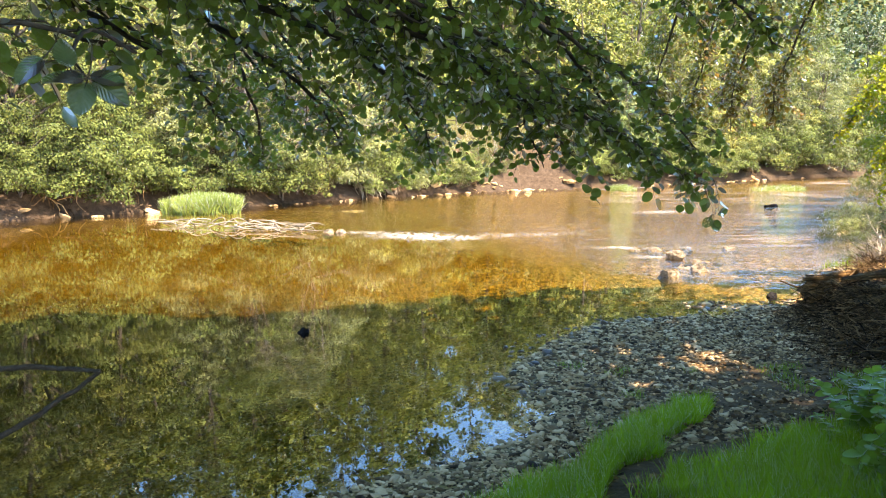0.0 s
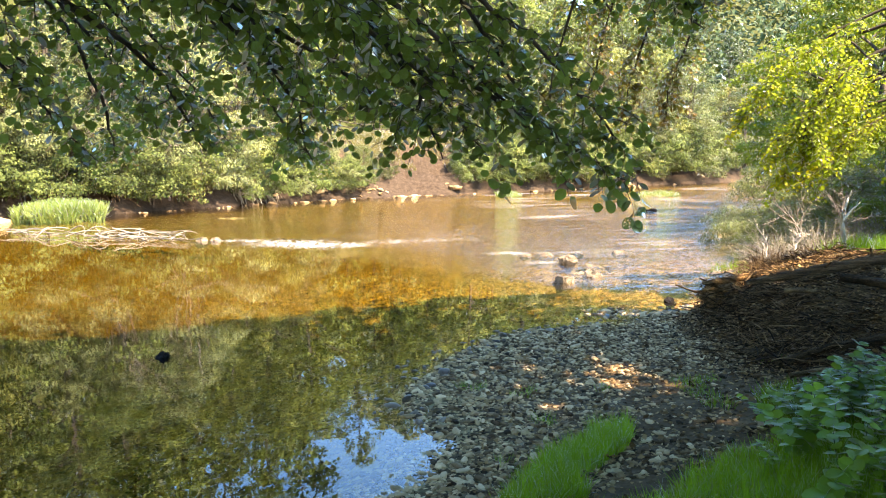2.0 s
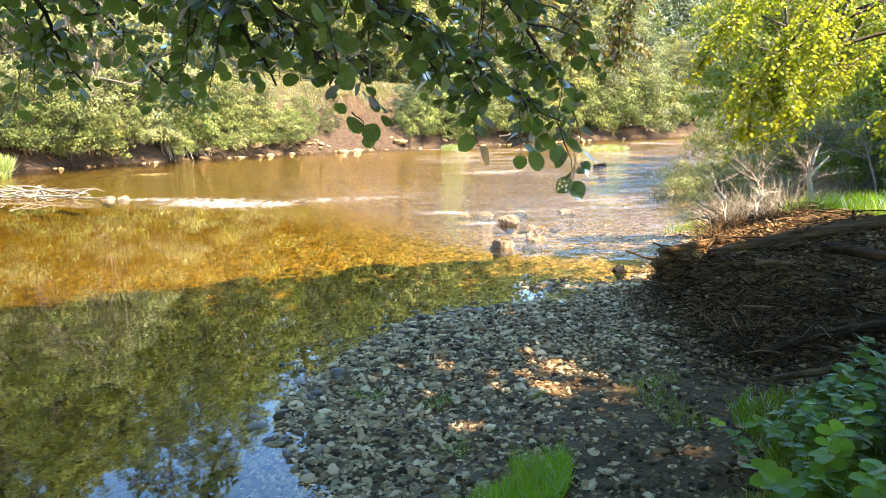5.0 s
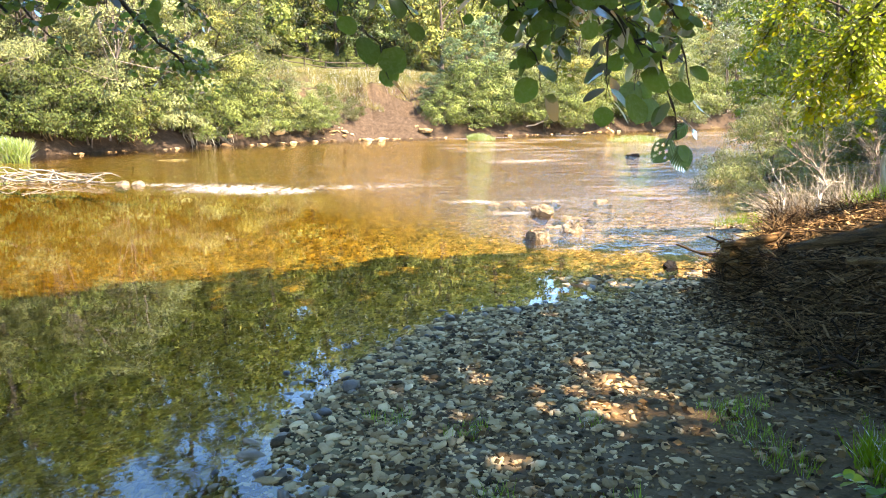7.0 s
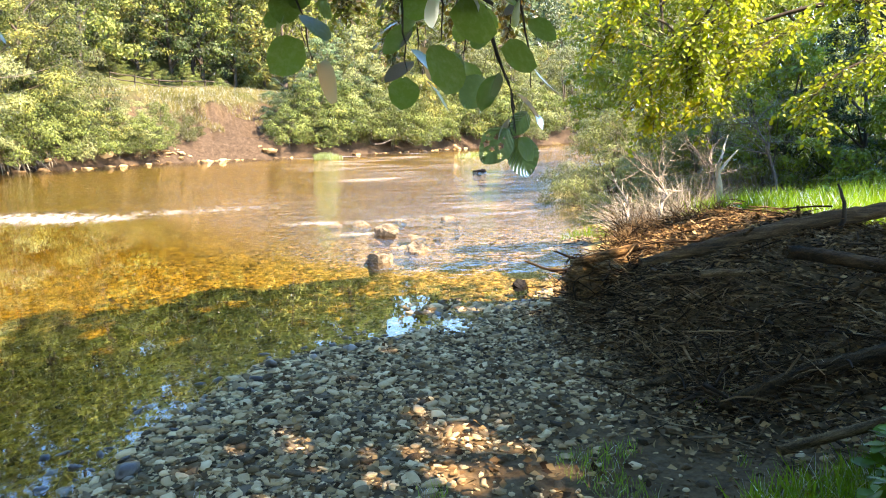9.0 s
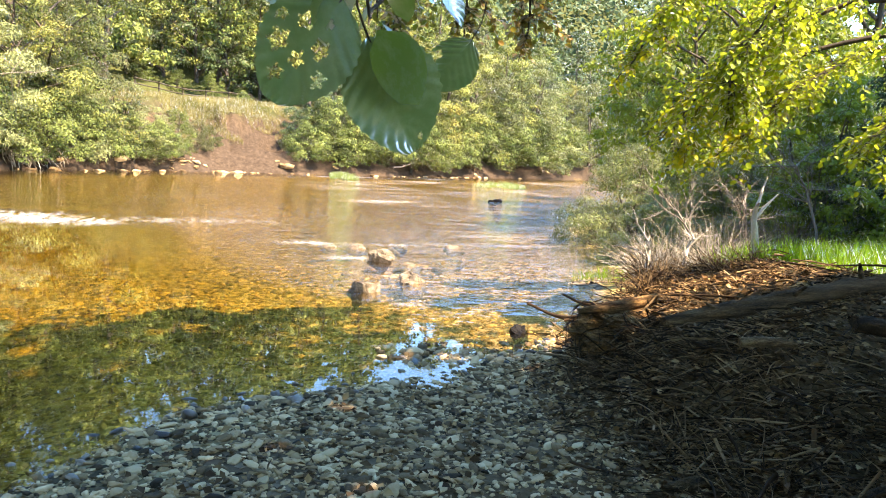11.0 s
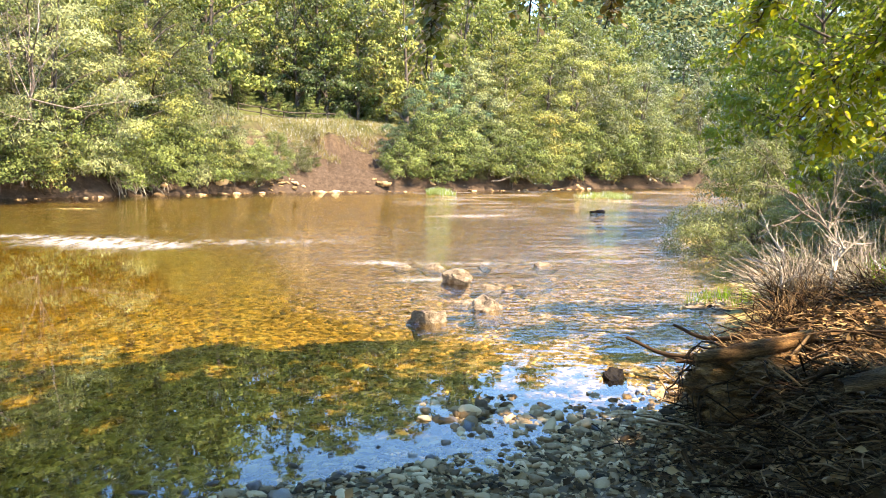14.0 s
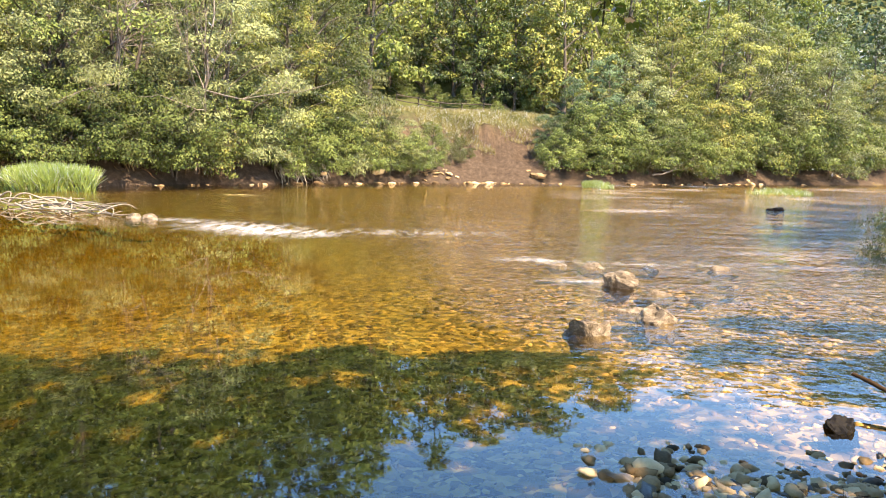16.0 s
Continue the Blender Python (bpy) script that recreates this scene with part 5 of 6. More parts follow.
for k, (x, y, s) in enumerate([(-4.6, 51.2, 0.5), (-5.6, 50.6, 0.35), (5.5, 60.4, 0.45), (7.2, 61.3, 0.4), (8.6, 61.8, 0.5), (10, 62, 0.35), (2.6, 57.8, 0.3), (24, 70.6, 0.5), (-8, 47.4, 0.3)]):
    rock("bank_rock", "grey-brown rock at the foot of the far bank", x + 0.45, y - 0.7, s * 0.9, s * 0.6, s * 0.35, M_STONE, 40 + k, turn=k * 37)
rock("sunken_stone", "small dark stone standing out of the still pool", -1.95, 10.4, 0.10, 0.08, 0.12, M_WETROCK, 11, sink=0.0)

# rubble and a pale rock ledge along the foot of the far bank
fr_ = np.random.default_rng(57)
at = strewn(fr_, 26000, -32, 46, 22, 84, lambda p: (np.abs(off(FAR_SHORE, p) + 0.1 - 0.5 * value_noise(p, 2.5, 58)) < 0.55) & (fr_.random(len(p)) < 0.25 + 0.75 * step(0, 3, p[:, 0]) * step(13, 10, p[:, 0])))
size = np.clip(fr_.lognormal(-1.9, 0.5, len(at)), 0.06, 0.42)
at[:, 2] = np.maximum(at[:, 2], -0.04)
tagged(new("bank_rubble", mesh_of("bank_rubble", *stone_heap(fr_, ICO2, at, size, 0.5), M_STONE)), "pale stones and slabs along the far waterline", "stones", "", "stuff")

# ---- grass and herbs ----
BLADE = (np.array([(-0.016, 0, 0), (0.016, 0, 0), (0.013, 0.5, 0.06), (-0.013, 0.5, 0.06), (0, 1, 0.28)]), np.array([(0, 1, 2), (0, 2, 3), (3, 2, 4)]))
gr = np.random.default_rng(71)


def grass(name, label, places, tall, material=M_GRASS, lean=0.3, broad=1.0):
    n = len(places)
    along = unit(np.array([0, 0, 1.0]) + lean * gr.normal(size=(n, 3)) * np.array([1, 1, 0.2]))
    normal = unit(gr.normal(size=(n, 3)) * np.array([1, 1, 0.1]))
    return tagged(new(name, mesh_of(name, *scatter((BLADE[0] * (broad, 1, 1), BLADE[1]), places, along, normal, tall * gr.uniform(0.5, 1.2, n)), material)), label, "grass", "", "stuff")


def tuft_at(n, x0, x1, y0, y1, keep):
    return strewn(gr, n, x0, x1, y0, y1, keep)


def bank_strip(p):
    n = value_noise(p, 0.35, 72) * 0.22
    mid = 0.35 + 0.72 * (p[:, 1] - 4.0)
    return (np.abs(p[:, 0] - mid - n) < 0.33 - 0.06 * (p[:, 1] - 4.0)) & (p[:, 1] < 6.8 + n)


def bank_patch(p):
    n = value_noise(p, 0.4, 73) * 0.3
    return (p[:, 0] > 1.55 + n) & (p[:, 1] < 5.25 + 0.6 * (p[:, 0] - 2.0) + n) & (p[:, 0] < 4.0 + 1.6 * n) & (p[:, 1] > 2.2 + 1.6 * n - 0.3 * (p[:, 0] - 2))


grass("bank_grass", "fresh green grass on the bank's edge", tuft_at(130000, -0.4, 2.6, 2.2, 7.0, bank_strip), 0.17)
grass("bank_grass", "lush green grass beside the path", tuft_at(120000, 1.0, 4.6, 1.5, 7.0, bank_patch), 0.19)
grass("bank_grass", "thin grass coming up between stones", tuft_at(26000, 1.4, 5.6, 4.8, 8.4, lambda p: value_noise(p, 0.4, 74) > 0.5 + 0.06 * (p[:, 1] - 4.8)), 0.09)
grass("meadow_grass", "tall sunlit grass behind the driftwood", tuft_at(30000, 8.8, 16, 9.2, 16, lambda p: off(NEAR_SHORE, p) < -1.5), 0.42)
grass("island_grass", "bright tall grass on a gravel island", strewn(gr, 26000, -15, -10, 36.4, 38.8, lambda p: ((p[:, 0] + 12.5) / 2.0) ** 2 + ((p[:, 1] - 37.6) / 0.9) ** 2 < 1 + 0.4 * value_noise(p, 0.6, 75)), 0.85, M_REED, broad=2)
grass("island_grass", "low green grass on a gravel island", strewn(gr, 5000, 10.5, 14, 54.4, 56.6, lambda p: ((p[:, 0] - 12.3) / 1.1) ** 2 + ((p[:, 1] - 55.4) / 0.7) ** 2 < 0.7 + 0.7 * value_noise(p, 0.5, 79)), 0.42, M_REED, broad=1.5)
grass("island_grass", "low green grass on a gravel island", strewn(gr, 8000, 19, 25, 50, 53, lambda p: ((p[:, 0] - 22) / 1.9) ** 2 + ((p[:, 1] - 51.5) / 0.9) ** 2 < 0.6 + 0.8 * value_noise(p, 0.6, 80)), 0.36, M_REED, broad=1.5)
grass("islet_grass", "yellow-green weeds on a small islet", strewn(gr, 900, 7.6, 9.2, 14.6, 16.1, lambda p: ((p[:, 0] - 8.3) / 0.5) ** 2 + ((p[:, 1] - 15.5) / 0.4) ** 2 < 1), 0.22)
grass("bank_top_grass", "dry yellow grass on the far bank's top", strewn(gr, 60000, -4, 12, 58, 74, lambda p: (off(FAR_SHORE, p) > 7.4 + 1.2 * value_noise(p, 1.5, 76)) & (off(FAR_SHORE, p) < 13)), 0.45, M_STRAW, broad=1.6)

grass("scarp_grass", "tufts of grass on the eroded earth bank", strewn(gr, 34000, 1, 15, 60, 73, lambda p: (value_noise(p, 1.2, 77) > 0.15 - 0.06 * (off(FAR_SHORE, p) - 4)) & (off(FAR_SHORE, p) > 2.2) & (off(FAR_SHORE, p) < 8.5)), 0.4, M_STRAW, broad=1.6)

grass("herb_grass", "green grass growing between the herbs", tuft_at(60000, 2.4, 7.6, 3.2, 7.2, lambda p: (p[:, 0] > 2.6 + 0.42 * np.clip(p[:, 1] - 4.4, 0, 9) ** 1.3 + 0.4 * value_noise(p, 0.5, 78)) & (p[:, 0] < 3.6 + 1.5 * (p[:, 1] - 3.2))), 0.2, broad=1.3)


def herb(seed):
    """A nettle-like herb: an upright stem with crossed pairs of toothed leaves."""
    r = np.random.default_rng(seed)
    root = tagged(new("nettle_plant"), "leafy green nettle-like herb on the bank", "plant", "herbs on the bank")
    h = r.uniform(0.32, 0.5)
    line = smooth_line([(0, 0, -0.03), (r.normal(0, 0.03), r.normal(0, 0.03), h * 0.5), (r.normal(0, 0.07), r.normal(0, 0.07), h)], 8)
    under("stem", mesh_of("stem", *tubes([(line, np.linspace(0.004, 0.002, 8))], 5), M_NETTLE), root)
    at, along, normal, size = [], [], [], []
    for k in range(9):
        u = 0.15 + 0.85 * k / 8
        p = np.array([np.interp(u * 7, range(8), line[:, i]) for i in range(3)])
        for s in range(4 if k > 3 else 2):
            a = k * 1.57 + s * (1.57 if k > 3 else 3.14) + r.normal(0, 0.25)
            at.append(p)
            along.append((math.cos(a), math.sin(a), r.uniform(-0.25, 0.35)))
            normal.append((0.3 * r.normal(), 0.3 * r.normal(), 1))
            size.append((0.09 - 0.045 * abs(u - 0.5)) * r.uniform(0.8, 1.25))
    under("leaves", mesh_of("leaves", *scatter(BROAD, np.array(at), np.array(along, float), np.array(normal, float), size), M_NETTLE), root)
    return root


hr = np.random.default_rng(81)
herbs = [herb(k) for k in range(5)]
spots = strewn(hr, 900, 2.7, 8.2, 3.4, 8.4, lambda p: (p[:, 0] > 2.9 + 0.45 * np.clip(p[:, 1] - 4.6, 0, 9) ** 1.3 + 0.5 * value_noise(p, 0.5, 82)) & (p[:, 1] < 7.1) & (p[:, 0] < 3.4 + 1.5 * (p[:, 1] - 3.2)))[:210]
for k, (x, y, z) in enumerate(spots):
    m = pose(x, y, z, hr.normal(0, 6), hr.normal(0, 6), hr.uniform(0, 360)) @ Matrix.Scale(hr.uniform(0.75, 1.25), 4)
    if k < 5:
        herbs[k].matrix_basis = m
    else:
        keep, herbs[k % 5].scale = tuple(herbs[k % 5].scale), (1, 1, 1)
        copy_thing(herbs[k % 5], m)
        herbs[k % 5].scale = keep

# ---- driftwood ----
dr = np.random.default_rng(91)


def in_pile(p):
    n = value_noise(p, 0.6, 92)
    return (p[:, 0] > 5.35 + 0.35 * n + 0.16 * np.abs(p[:, 1] - 10.5)) & (p[:, 0] < 9.2) & (p[:, 1] > 7.7 + 0.35 * n + 0.1 * (p[:, 0] - 5)) & (p[:, 1] < 13.2 + 0.3 * n) & (off(NEAR_SHORE, p) < 0.1) & (p[:, 0] > 5.9 - 2.5 * np.clip(11.6 - p[:, 1], 0, 0.5))


def stick(r, x, y, z, length, rad, lift=0.10):
    a = r.normal(2.75, 0.6) if r.random() < 0.35 else r.uniform(0, 6.28)
    d = np.array([math.cos(a), math.sin(a), r.normal(0.0, lift)])
    n = np.array([-d[1], d[0], 0])
    bend = r.normal(0, 0.07) * length
    line = smooth_line([(x, y, z) - d * length / 2, np.array([x, y, z]) + n * bend + (0, 0, abs(r.normal(0, 0.06)) * length), (x, y, z) + d * length / 2], 4, 0.006 * length, r)
    floor = height(line[:, :2])[0]
    line[:, 2] = np.maximum(line[:, 2], floor + rad * 0.6)
    return line, np.linspace(rad, rad * r.uniform(0.35, 0.8), 4)


def pile_front(p):
    """How far inside the front edge of the pile."""
    return p[:, 0] - np.interp(p[:, 1], [6.8, 8.3, 10.5, 12.2, 13.5], [5.6, 4.95, 5.45, 6.1, 7.0])


spots = strewn(dr, 20000, 4.2, 9.4, 7.4, 13.6, in_pile)
lines = [stick(dr, x, y, z + abs(dr.normal(0, 0.04)) + 0.01, 0.05 + dr.exponential(0.10), 0.0012 + dr.exponential(0.0026), 0.3) for x, y, z in spots[:6900]]
face = strewn(dr, 9000, 4.3, 6.6, 8.0, 12.6, lambda p: np.abs(p[:, 0] - np.interp(p[:, 1], [6.8, 8.3, 10.5, 12.2, 13.5], [5.6, 4.95, 5.45, 6.1, 7.0]) - 0.15) < 0.42)[:2200]
lines += [stick(dr, x, y, z + abs(dr.normal(0, 0.05)) + 0.02, dr.uniform(0.06, 0.4), 0.0014 + dr.exponential(0.003), 0.4) for x, y, z in face]
apron = strewn(dr, 9000, 3.4, 6.4, 6.6, 11.4, lambda p: dr.random(len(p)) < np.clip(1.0 + 1.1 * (pile_front(p) + 0.3 * value_noise(p, 0.5, 94)), 0, 1))
lines += [stick(dr, x, y, z + abs(dr.normal(0, 0.02)) + 0.02, 0.04 + dr.exponential(0.09), 0.0016 + dr.exponential(0.0022), 0.25) for x, y, z in apron]
tagged(new("flood_debris", mesh_of("flood_debris", *tubes(lines, 3), M_DRIFT)), "tangle of dry brown sticks left by a flood", "driftwood", "", "stuff")
for x, y, z in spots[7000:7060]:
    ln = stick(dr, x, y, z + dr.uniform(0.03, 0.16), dr.uniform(0.25, 0.75), dr.uniform(0.004, 0.012), 0.1)
    tagged(new("driftwood_branch", mesh_of("driftwood_branch", *tubes([ln], 8), M_DRIFT, smooth=True)), "dry grey-brown branch lying in the flood debris", "branch", "driftwood branches")
# litter of leaves and bark over the pile and the soil
lit = strewn(dr, 95000, 1.0, 9.4, 2.5, 13.4, lambda p: in_pile(p) | (dr.random(len(p)) < np.where((p[:, 1] > 6.2) & (p[:, 1] < 11.3), np.clip(1.0 + 1.0 * (pile_front(p) + 0.35 * value_noise(p, 0.5, 94)), 0, 1), 0)) | (off(NEAR_SHORE, p) < -0.4) & (dr.random(len(p)) < 0.15))
n = len(lit)
lit[:, 2] += 0.012 + 0.05 * dr.random(n)
tagged(new("leaf_litter", mesh_of("leaf_litter", *scatter(CARD, lit, unit(dr.normal(size=(n, 3)) * (1, 1, 0.25)), unit(np.array([0, 0, 1.0]) + 0.4 * dr.normal(size=(n, 3))), dr.uniform(0.02, 0.07, n)), M_LITTER)), "dry fallen leaves and bark flakes", "leaf litter", "", "stuff")


def log(name, label, ctrl, radii, material=M_LOG, lumps=0.12, n=40, sides=18, knots=0):
    """A worn trunk: uneven girth, furrows along it, broken ends, stubs of limbs."""
    r = np.random.default_rng(int(abs(ctrl[0][0]) * 100) + n)
    line = smooth_line(ctrl, n)
    rad = np.interp(np.linspace(0, 1, n), np.linspace(0, 1, len(radii)), radii)
    v, f = tubes([(line, rad)], sides)
    v2 = v.reshape(n, sides, 3)
    furrow = r.normal(0, 1, sides)
    ring = r.normal(0, 0.5, (n, 1)) * 0.3
    w = lumps * (furrow[None] * 0.5 + ring + 0.35 * r.normal(size=(n, sides)))
    v2 = line[:, None] + (v2 - line[:, None]) * (1 + w[..., None])
    v2[0] += r.normal(0, 0.12, (sides, 3)) * rad[0]
    v2[-1] += r.normal(0, 0.25, (sides, 3)) * rad[-1]
    ob = tagged(new(name, mesh_of(name, v2.reshape(-1, 3), f, material, smooth=True)), label, "log")
    for k in range(knots):
        i = int(n * (0.25 + 0.6 * k / max(1, knots)))
        d = unit(r.normal(size=3) + np.array([0, 0, 0.6]))
        under("stub", mesh_of("stub", *tubes([(np.array([line[i], line[i] + d * rad[i] * 1.5, line[i] + d * rad[i] * 2.6]), [rad[i] * 0.4, rad[i] * 0.28, rad[i] * 0.15])], 8), material, smooth=True), ob)
    return ob


log("fallen_log", "long weathered trunk lying across the flood debris", [(5.35, 9.9, 0.74), (6.0, 9.92, 0.82), (7.3, 10.0, 0.96), (9.0, 10.1, 1.05)], [0.03, 0.058, 0.07, 0.085], lumps=0.24, knots=3)
log("fallen_log", "thin dark trunk on top of the debris", [(6.7, 10.95, ground_z(6.7, 10.95) + 0.07), (7.5, 11.1, ground_z(7.5, 11.1) + 0.06), (8.7, 11.3, ground_z(8.7, 11.3) + 0.05)], [0.03, 0.045, 0.05], n=30, sides=12)
def rotten_stump(x, y, z, sx, sy, sz, turn, seed):
    """A fibrous lump of rotten wood: a worn block with ridges along the grain, a splintered rim and clinging roots."""
    r = np.random.default_rng(seed)
    bm = bmesh.new()
    bmesh.ops.create_icosphere(bm, subdivisions=6, radius=1)
    for v in bm.verts:
        c = v.co.copy()
        k = 0.8 / max(abs(c.x), abs(c.y), abs(c.z)) * 0.55 + 0.45
        c *= k
        w = noise.noise(c * 2.0 + Vector((seed, 0, 0))) * 0.22
        w += noise.noise(Vector((c.x * 2.2, c.y * 5 + 3, c.z * 9))) * 0.13
        w += abs(noise.noise(Vector((c.x * 4, c.y * 12, c.z * 26 + seed)))) * 0.09
        w += noise.noise(c * 14) * 0.035
        c *= 1 + w
        v.co = Vector((c.x * sx, c.y * sy, c.z * sz))
    me = bpy.data.meshes.new("rotten_stump")
    bm.to_mesh(me)
    bm.free()
    me.materials.append(M_ROT)
    ob = tagged(new("rotten_stump", me), "crumbling brown stump wedged in the flood debris", "stump")
    for k in range(26):
        a = r.uniform(2.2, 4.9)
        p0 = np.array([math.cos(a) * sx * 0.95, math.sin(a) * sy * 0.95, r.uniform(-0.2, 0.9) * sz])
        d = np.array([math.cos(a) * 0.05, math.sin(a) * 0.06, 0])
        side = np.array([-math.sin(a), math.cos(a), 0]) * r.normal(0, 0.22)
        drop = r.uniform(0.05, 0.32)
        ctrl = [p0 * (0.85, 0.85, 1), p0 + d, p0 + 1.4 * d + side * 0.6 - (0, 0, drop * 0.6), p0 + d + side - (0, 0, drop)]
        rad = r.uniform(0.003, 0.009)
        under("root", mesh_of("root", *tubes([(smooth_line(ctrl, 8, 0.008, r), np.linspace(rad, rad * 0.4, 8))], 5), M_DRIFT, smooth=True), ob)
    ob.matrix_basis = pose(x, y, z, 0, 4, turn)


rotten_stump(6.02, 11.22, 0.27, 0.56, 0.36, 0.28, -4, 7)
log("fallen_log", "split brown slab jutting out from the top of the stump", [(5.40, 11.12, 0.55), (5.75, 11.16, 0.57), (6.3, 11.28, 0.62)], [0.025, 0.045, 0.04], M_ROT, lumps=0.3, n=24, sides=12)
for ctrl, rad in [([(4.42, 8.36), (4.85, 8.48), (4.98, 8.64), (5.02, 8.84)], 0.014), ([(5.36, 9.06), (5.43, 8.95), (5.5, 8.84)], 0.02), ([(5.42, 8.64), (5.25, 8.35), (5.03, 8.02)], 0.015),
                  ([(4.3, 9.35), (4.42, 9.15), (4.6, 9.0)], 0.008), ([(5.05, 9.7), (5.02, 9.4), (5.16, 9.2)], 0.009), ([(4.6, 8.65), (4.72, 8.5), (4.8, 8.3)], 0.012), ([(4.78, 8.7), (4.95, 8.5), (5.0, 8.3)], 0.012)]:
    log("driftwood_branch", "bent dry branch lying on the leaf litter", [(x, y, ground_z(x, y) + 0.035 + rad) for x, y in ctrl], [rad * 0.7, rad, rad * 0.6], M_DRIFT, n=22, sides=8)
log("log_stub", "short broken branch stub sticking out of the pile", [(5.95, 8.95, 0.93), (6.2, 8.85, 0.90), (6.7, 8.7, 0.80)], [0.05, 0.055, 0.05])
log("log_stub", "short pale piece of wood in the debris", [(5.6, 9.45, 0.70), (5.75, 9.4, 0.71), (5.95, 9.35, 0.7)], [0.03, 0.035, 0.025], n=16, sides=10)
log("fallen_log", "straight grey pole lying on the soil", [(4.35, 7.35, 0.30), (5.4, 7.2, 0.44), (7.0, 6.9, 0.62)], [0.022, 0.03, 0.035], n=30, sides=10)
log("fallen_log", "short mossy log in the debris", [(4.64, 8.8, ground_z(4.64, 8.8) + 0.03), (4.8, 8.79, ground_z(4.8, 8.79) + 0.04), (5.0, 8.76, ground_z(5.0, 8.76) + 0.03)], [0.03, 0.045, 0.035], n=20)
log("fallen_log", "pale broken log lying in the litter", [(4.74, 8.22, ground_z(4.74, 8.22) + 0.04), (5.3, 8.12, ground_z(5.3, 8.12) + 0.05), (6.2, 7.95, ground_z(6.2, 7.95) + 0.05)], [0.045, 0.05, 0.055])
for k, (a, b, c) in enumerate([((5.98, 13.25, 0.17), (6.2, 12.75, 0.12), (6.6, 12.0, 0.36)), ((6.45, 13.3, 0.26), (6.6, 12.9, 0.22), (6.9, 12.2, 0.45)), ((6.1, 12.6, 0.12), (6.4, 12.35, 0.2), (7.0, 12.0, 0.45)), ((6.0, 12.15, 0.12), (6.4, 12.0, 0.22), (6.9, 11.8, 0.45)), ((6.15, 12.9, 0.1), (6.3, 12.2, 0.12), (6.3, 11.5, 0.2)), ((6.35, 12.8, 0.12), (6.5, 12.4, 0.22), (7.0, 12.0, 0.46))]):
    log("driftwood_branch", "dark broken branch poking out over the water", [a, b, c], [0.014, 0.02, 0.026], M_DRIFT, n=18, sides=8)


def snag(name, label, base, top, rad, seed, forks=5, twist=0.25, material=M_BLEACH, twigs=0, spread=0.7):
    """A dead, bleached stem with forks and bare twigs."""
    r = np.random.default_rng(seed)
    base, top = np.array(base, float), np.array(top, float)
    root = tagged(new(name), label, "dead wood")
    length = np.linalg.norm(top - base)
    line = smooth_line([base - (0, 0, 0.15), (base + top) / 2 + r.normal(0, 0.08 * length, 3), top], 9, 0.012 * length, r)
    under("stem", mesh_of("stem", *tubes([(line, np.linspace(rad, rad * 0.35, 9))], 9), material, smooth=True), root)
    for k in range(forks):
        i = r.integers(3, 9)
        d = unit((top - base) / length + spread * r.normal(size=3))
        l = length * r.uniform(0.3, 0.7)
        fk = smooth_line([line[i], line[i] + d * l * 0.5 + r.normal(0, twist * 0.15 * l, 3), line[i] + d * l], 6, 0.015 * l, r)
        under("branch", mesh_of("branch", *tubes([(fk, np.linspace(rad * 0.45, rad * 0.12, 6))], 6), material, smooth=True), root)
        tw = []
        for _ in range(twigs):
            j = r.integers(1, 6)
            d2 = unit(d + 0.8 * r.normal(size=3))
            l2 = l * r.uniform(0.25, 0.7)
            tw.append((smooth_line([fk[j], fk[j] + d2 * l2 * 0.5, fk[j] + d2 * l2 + (0, 0, 0.1 * l2)], 4, 0.02 * l2, r), np.linspace(rad * 0.16, rad * 0.05, 4)))
        if tw:
            under("twig", mesh_of("twig", *tubes(tw, 4), material), root, "", "stuff")
    return root


gz_ = ground_z
snag("dead_bush", "bleached bare bush stem in the flood debris", (8.5, 14.7, gz_(8.5, 14.7)), (8.58, 14.8, 0.8), 0.032, 101, 6, twigs=9)
snag("dead_bush", "pale forked dead stem leaning out of the debris", (8.75, 14.2, gz_(8.75, 14.2)), (9.0, 14.32, 0.85), 0.035, 102, 6, twigs=9)
snag("dead_bush", "grey bare brush beside the water", (9.6, 15.2, gz_(9.6, 15.2)), (9.3, 15.5, 1.35), 0.025, 103, 10, twigs=14, material=M_BRUSH)
snag("dead_bush", "grey bare brush above the bank", (10.3, 14.6, gz_(10.3, 14.6)), (10.3, 15.0, 1.5), 0.025, 104, 10, twigs=14, material=M_BRUSH)
snag("dead_bush", "dry grey thicket of twigs", (11.6, 14.6, gz_(11.6, 14.6)), (11.5, 15.2, 1.9), 0.03, 106, 10, twigs=14, material=M_BRUSH)
snag("dead_stump", "broken bleached stump standing upright", (9.3, 13.4, gz_(9.3, 13.4)), (9.25, 13.45, 1.4), 0.06, 105, 2)
snag("fence_post", "dark upright post stub in the grass", (7.6, 9.97, gz_(7.6, 9.97)), (7.6, 9.98, 1.32), 0.03, 107, 0, material=M_TWIG)
twig = tagged(new("dead_twig"), "dark bare forked twig over the pool", "twig")
for ctrl in ([(-2.9, 1.3, 2.0), (-1.9, 2.2, 1.80), (-1.2, 2.5, 1.715), (-0.95, 2.52, 1.69)], [(-2.6, 1.6, 1.0), (-1.8, 2.2, 1.25), (-1.2, 2.5, 1.53), (-0.95, 2.52, 1.69)]):
    under("branch", mesh_of("branch", *tubes([(smooth_line(ctrl, 14, 0.004), np.linspace(0.016, 0.007, 14))], 7), M_TWIG, smooth=True), twig)
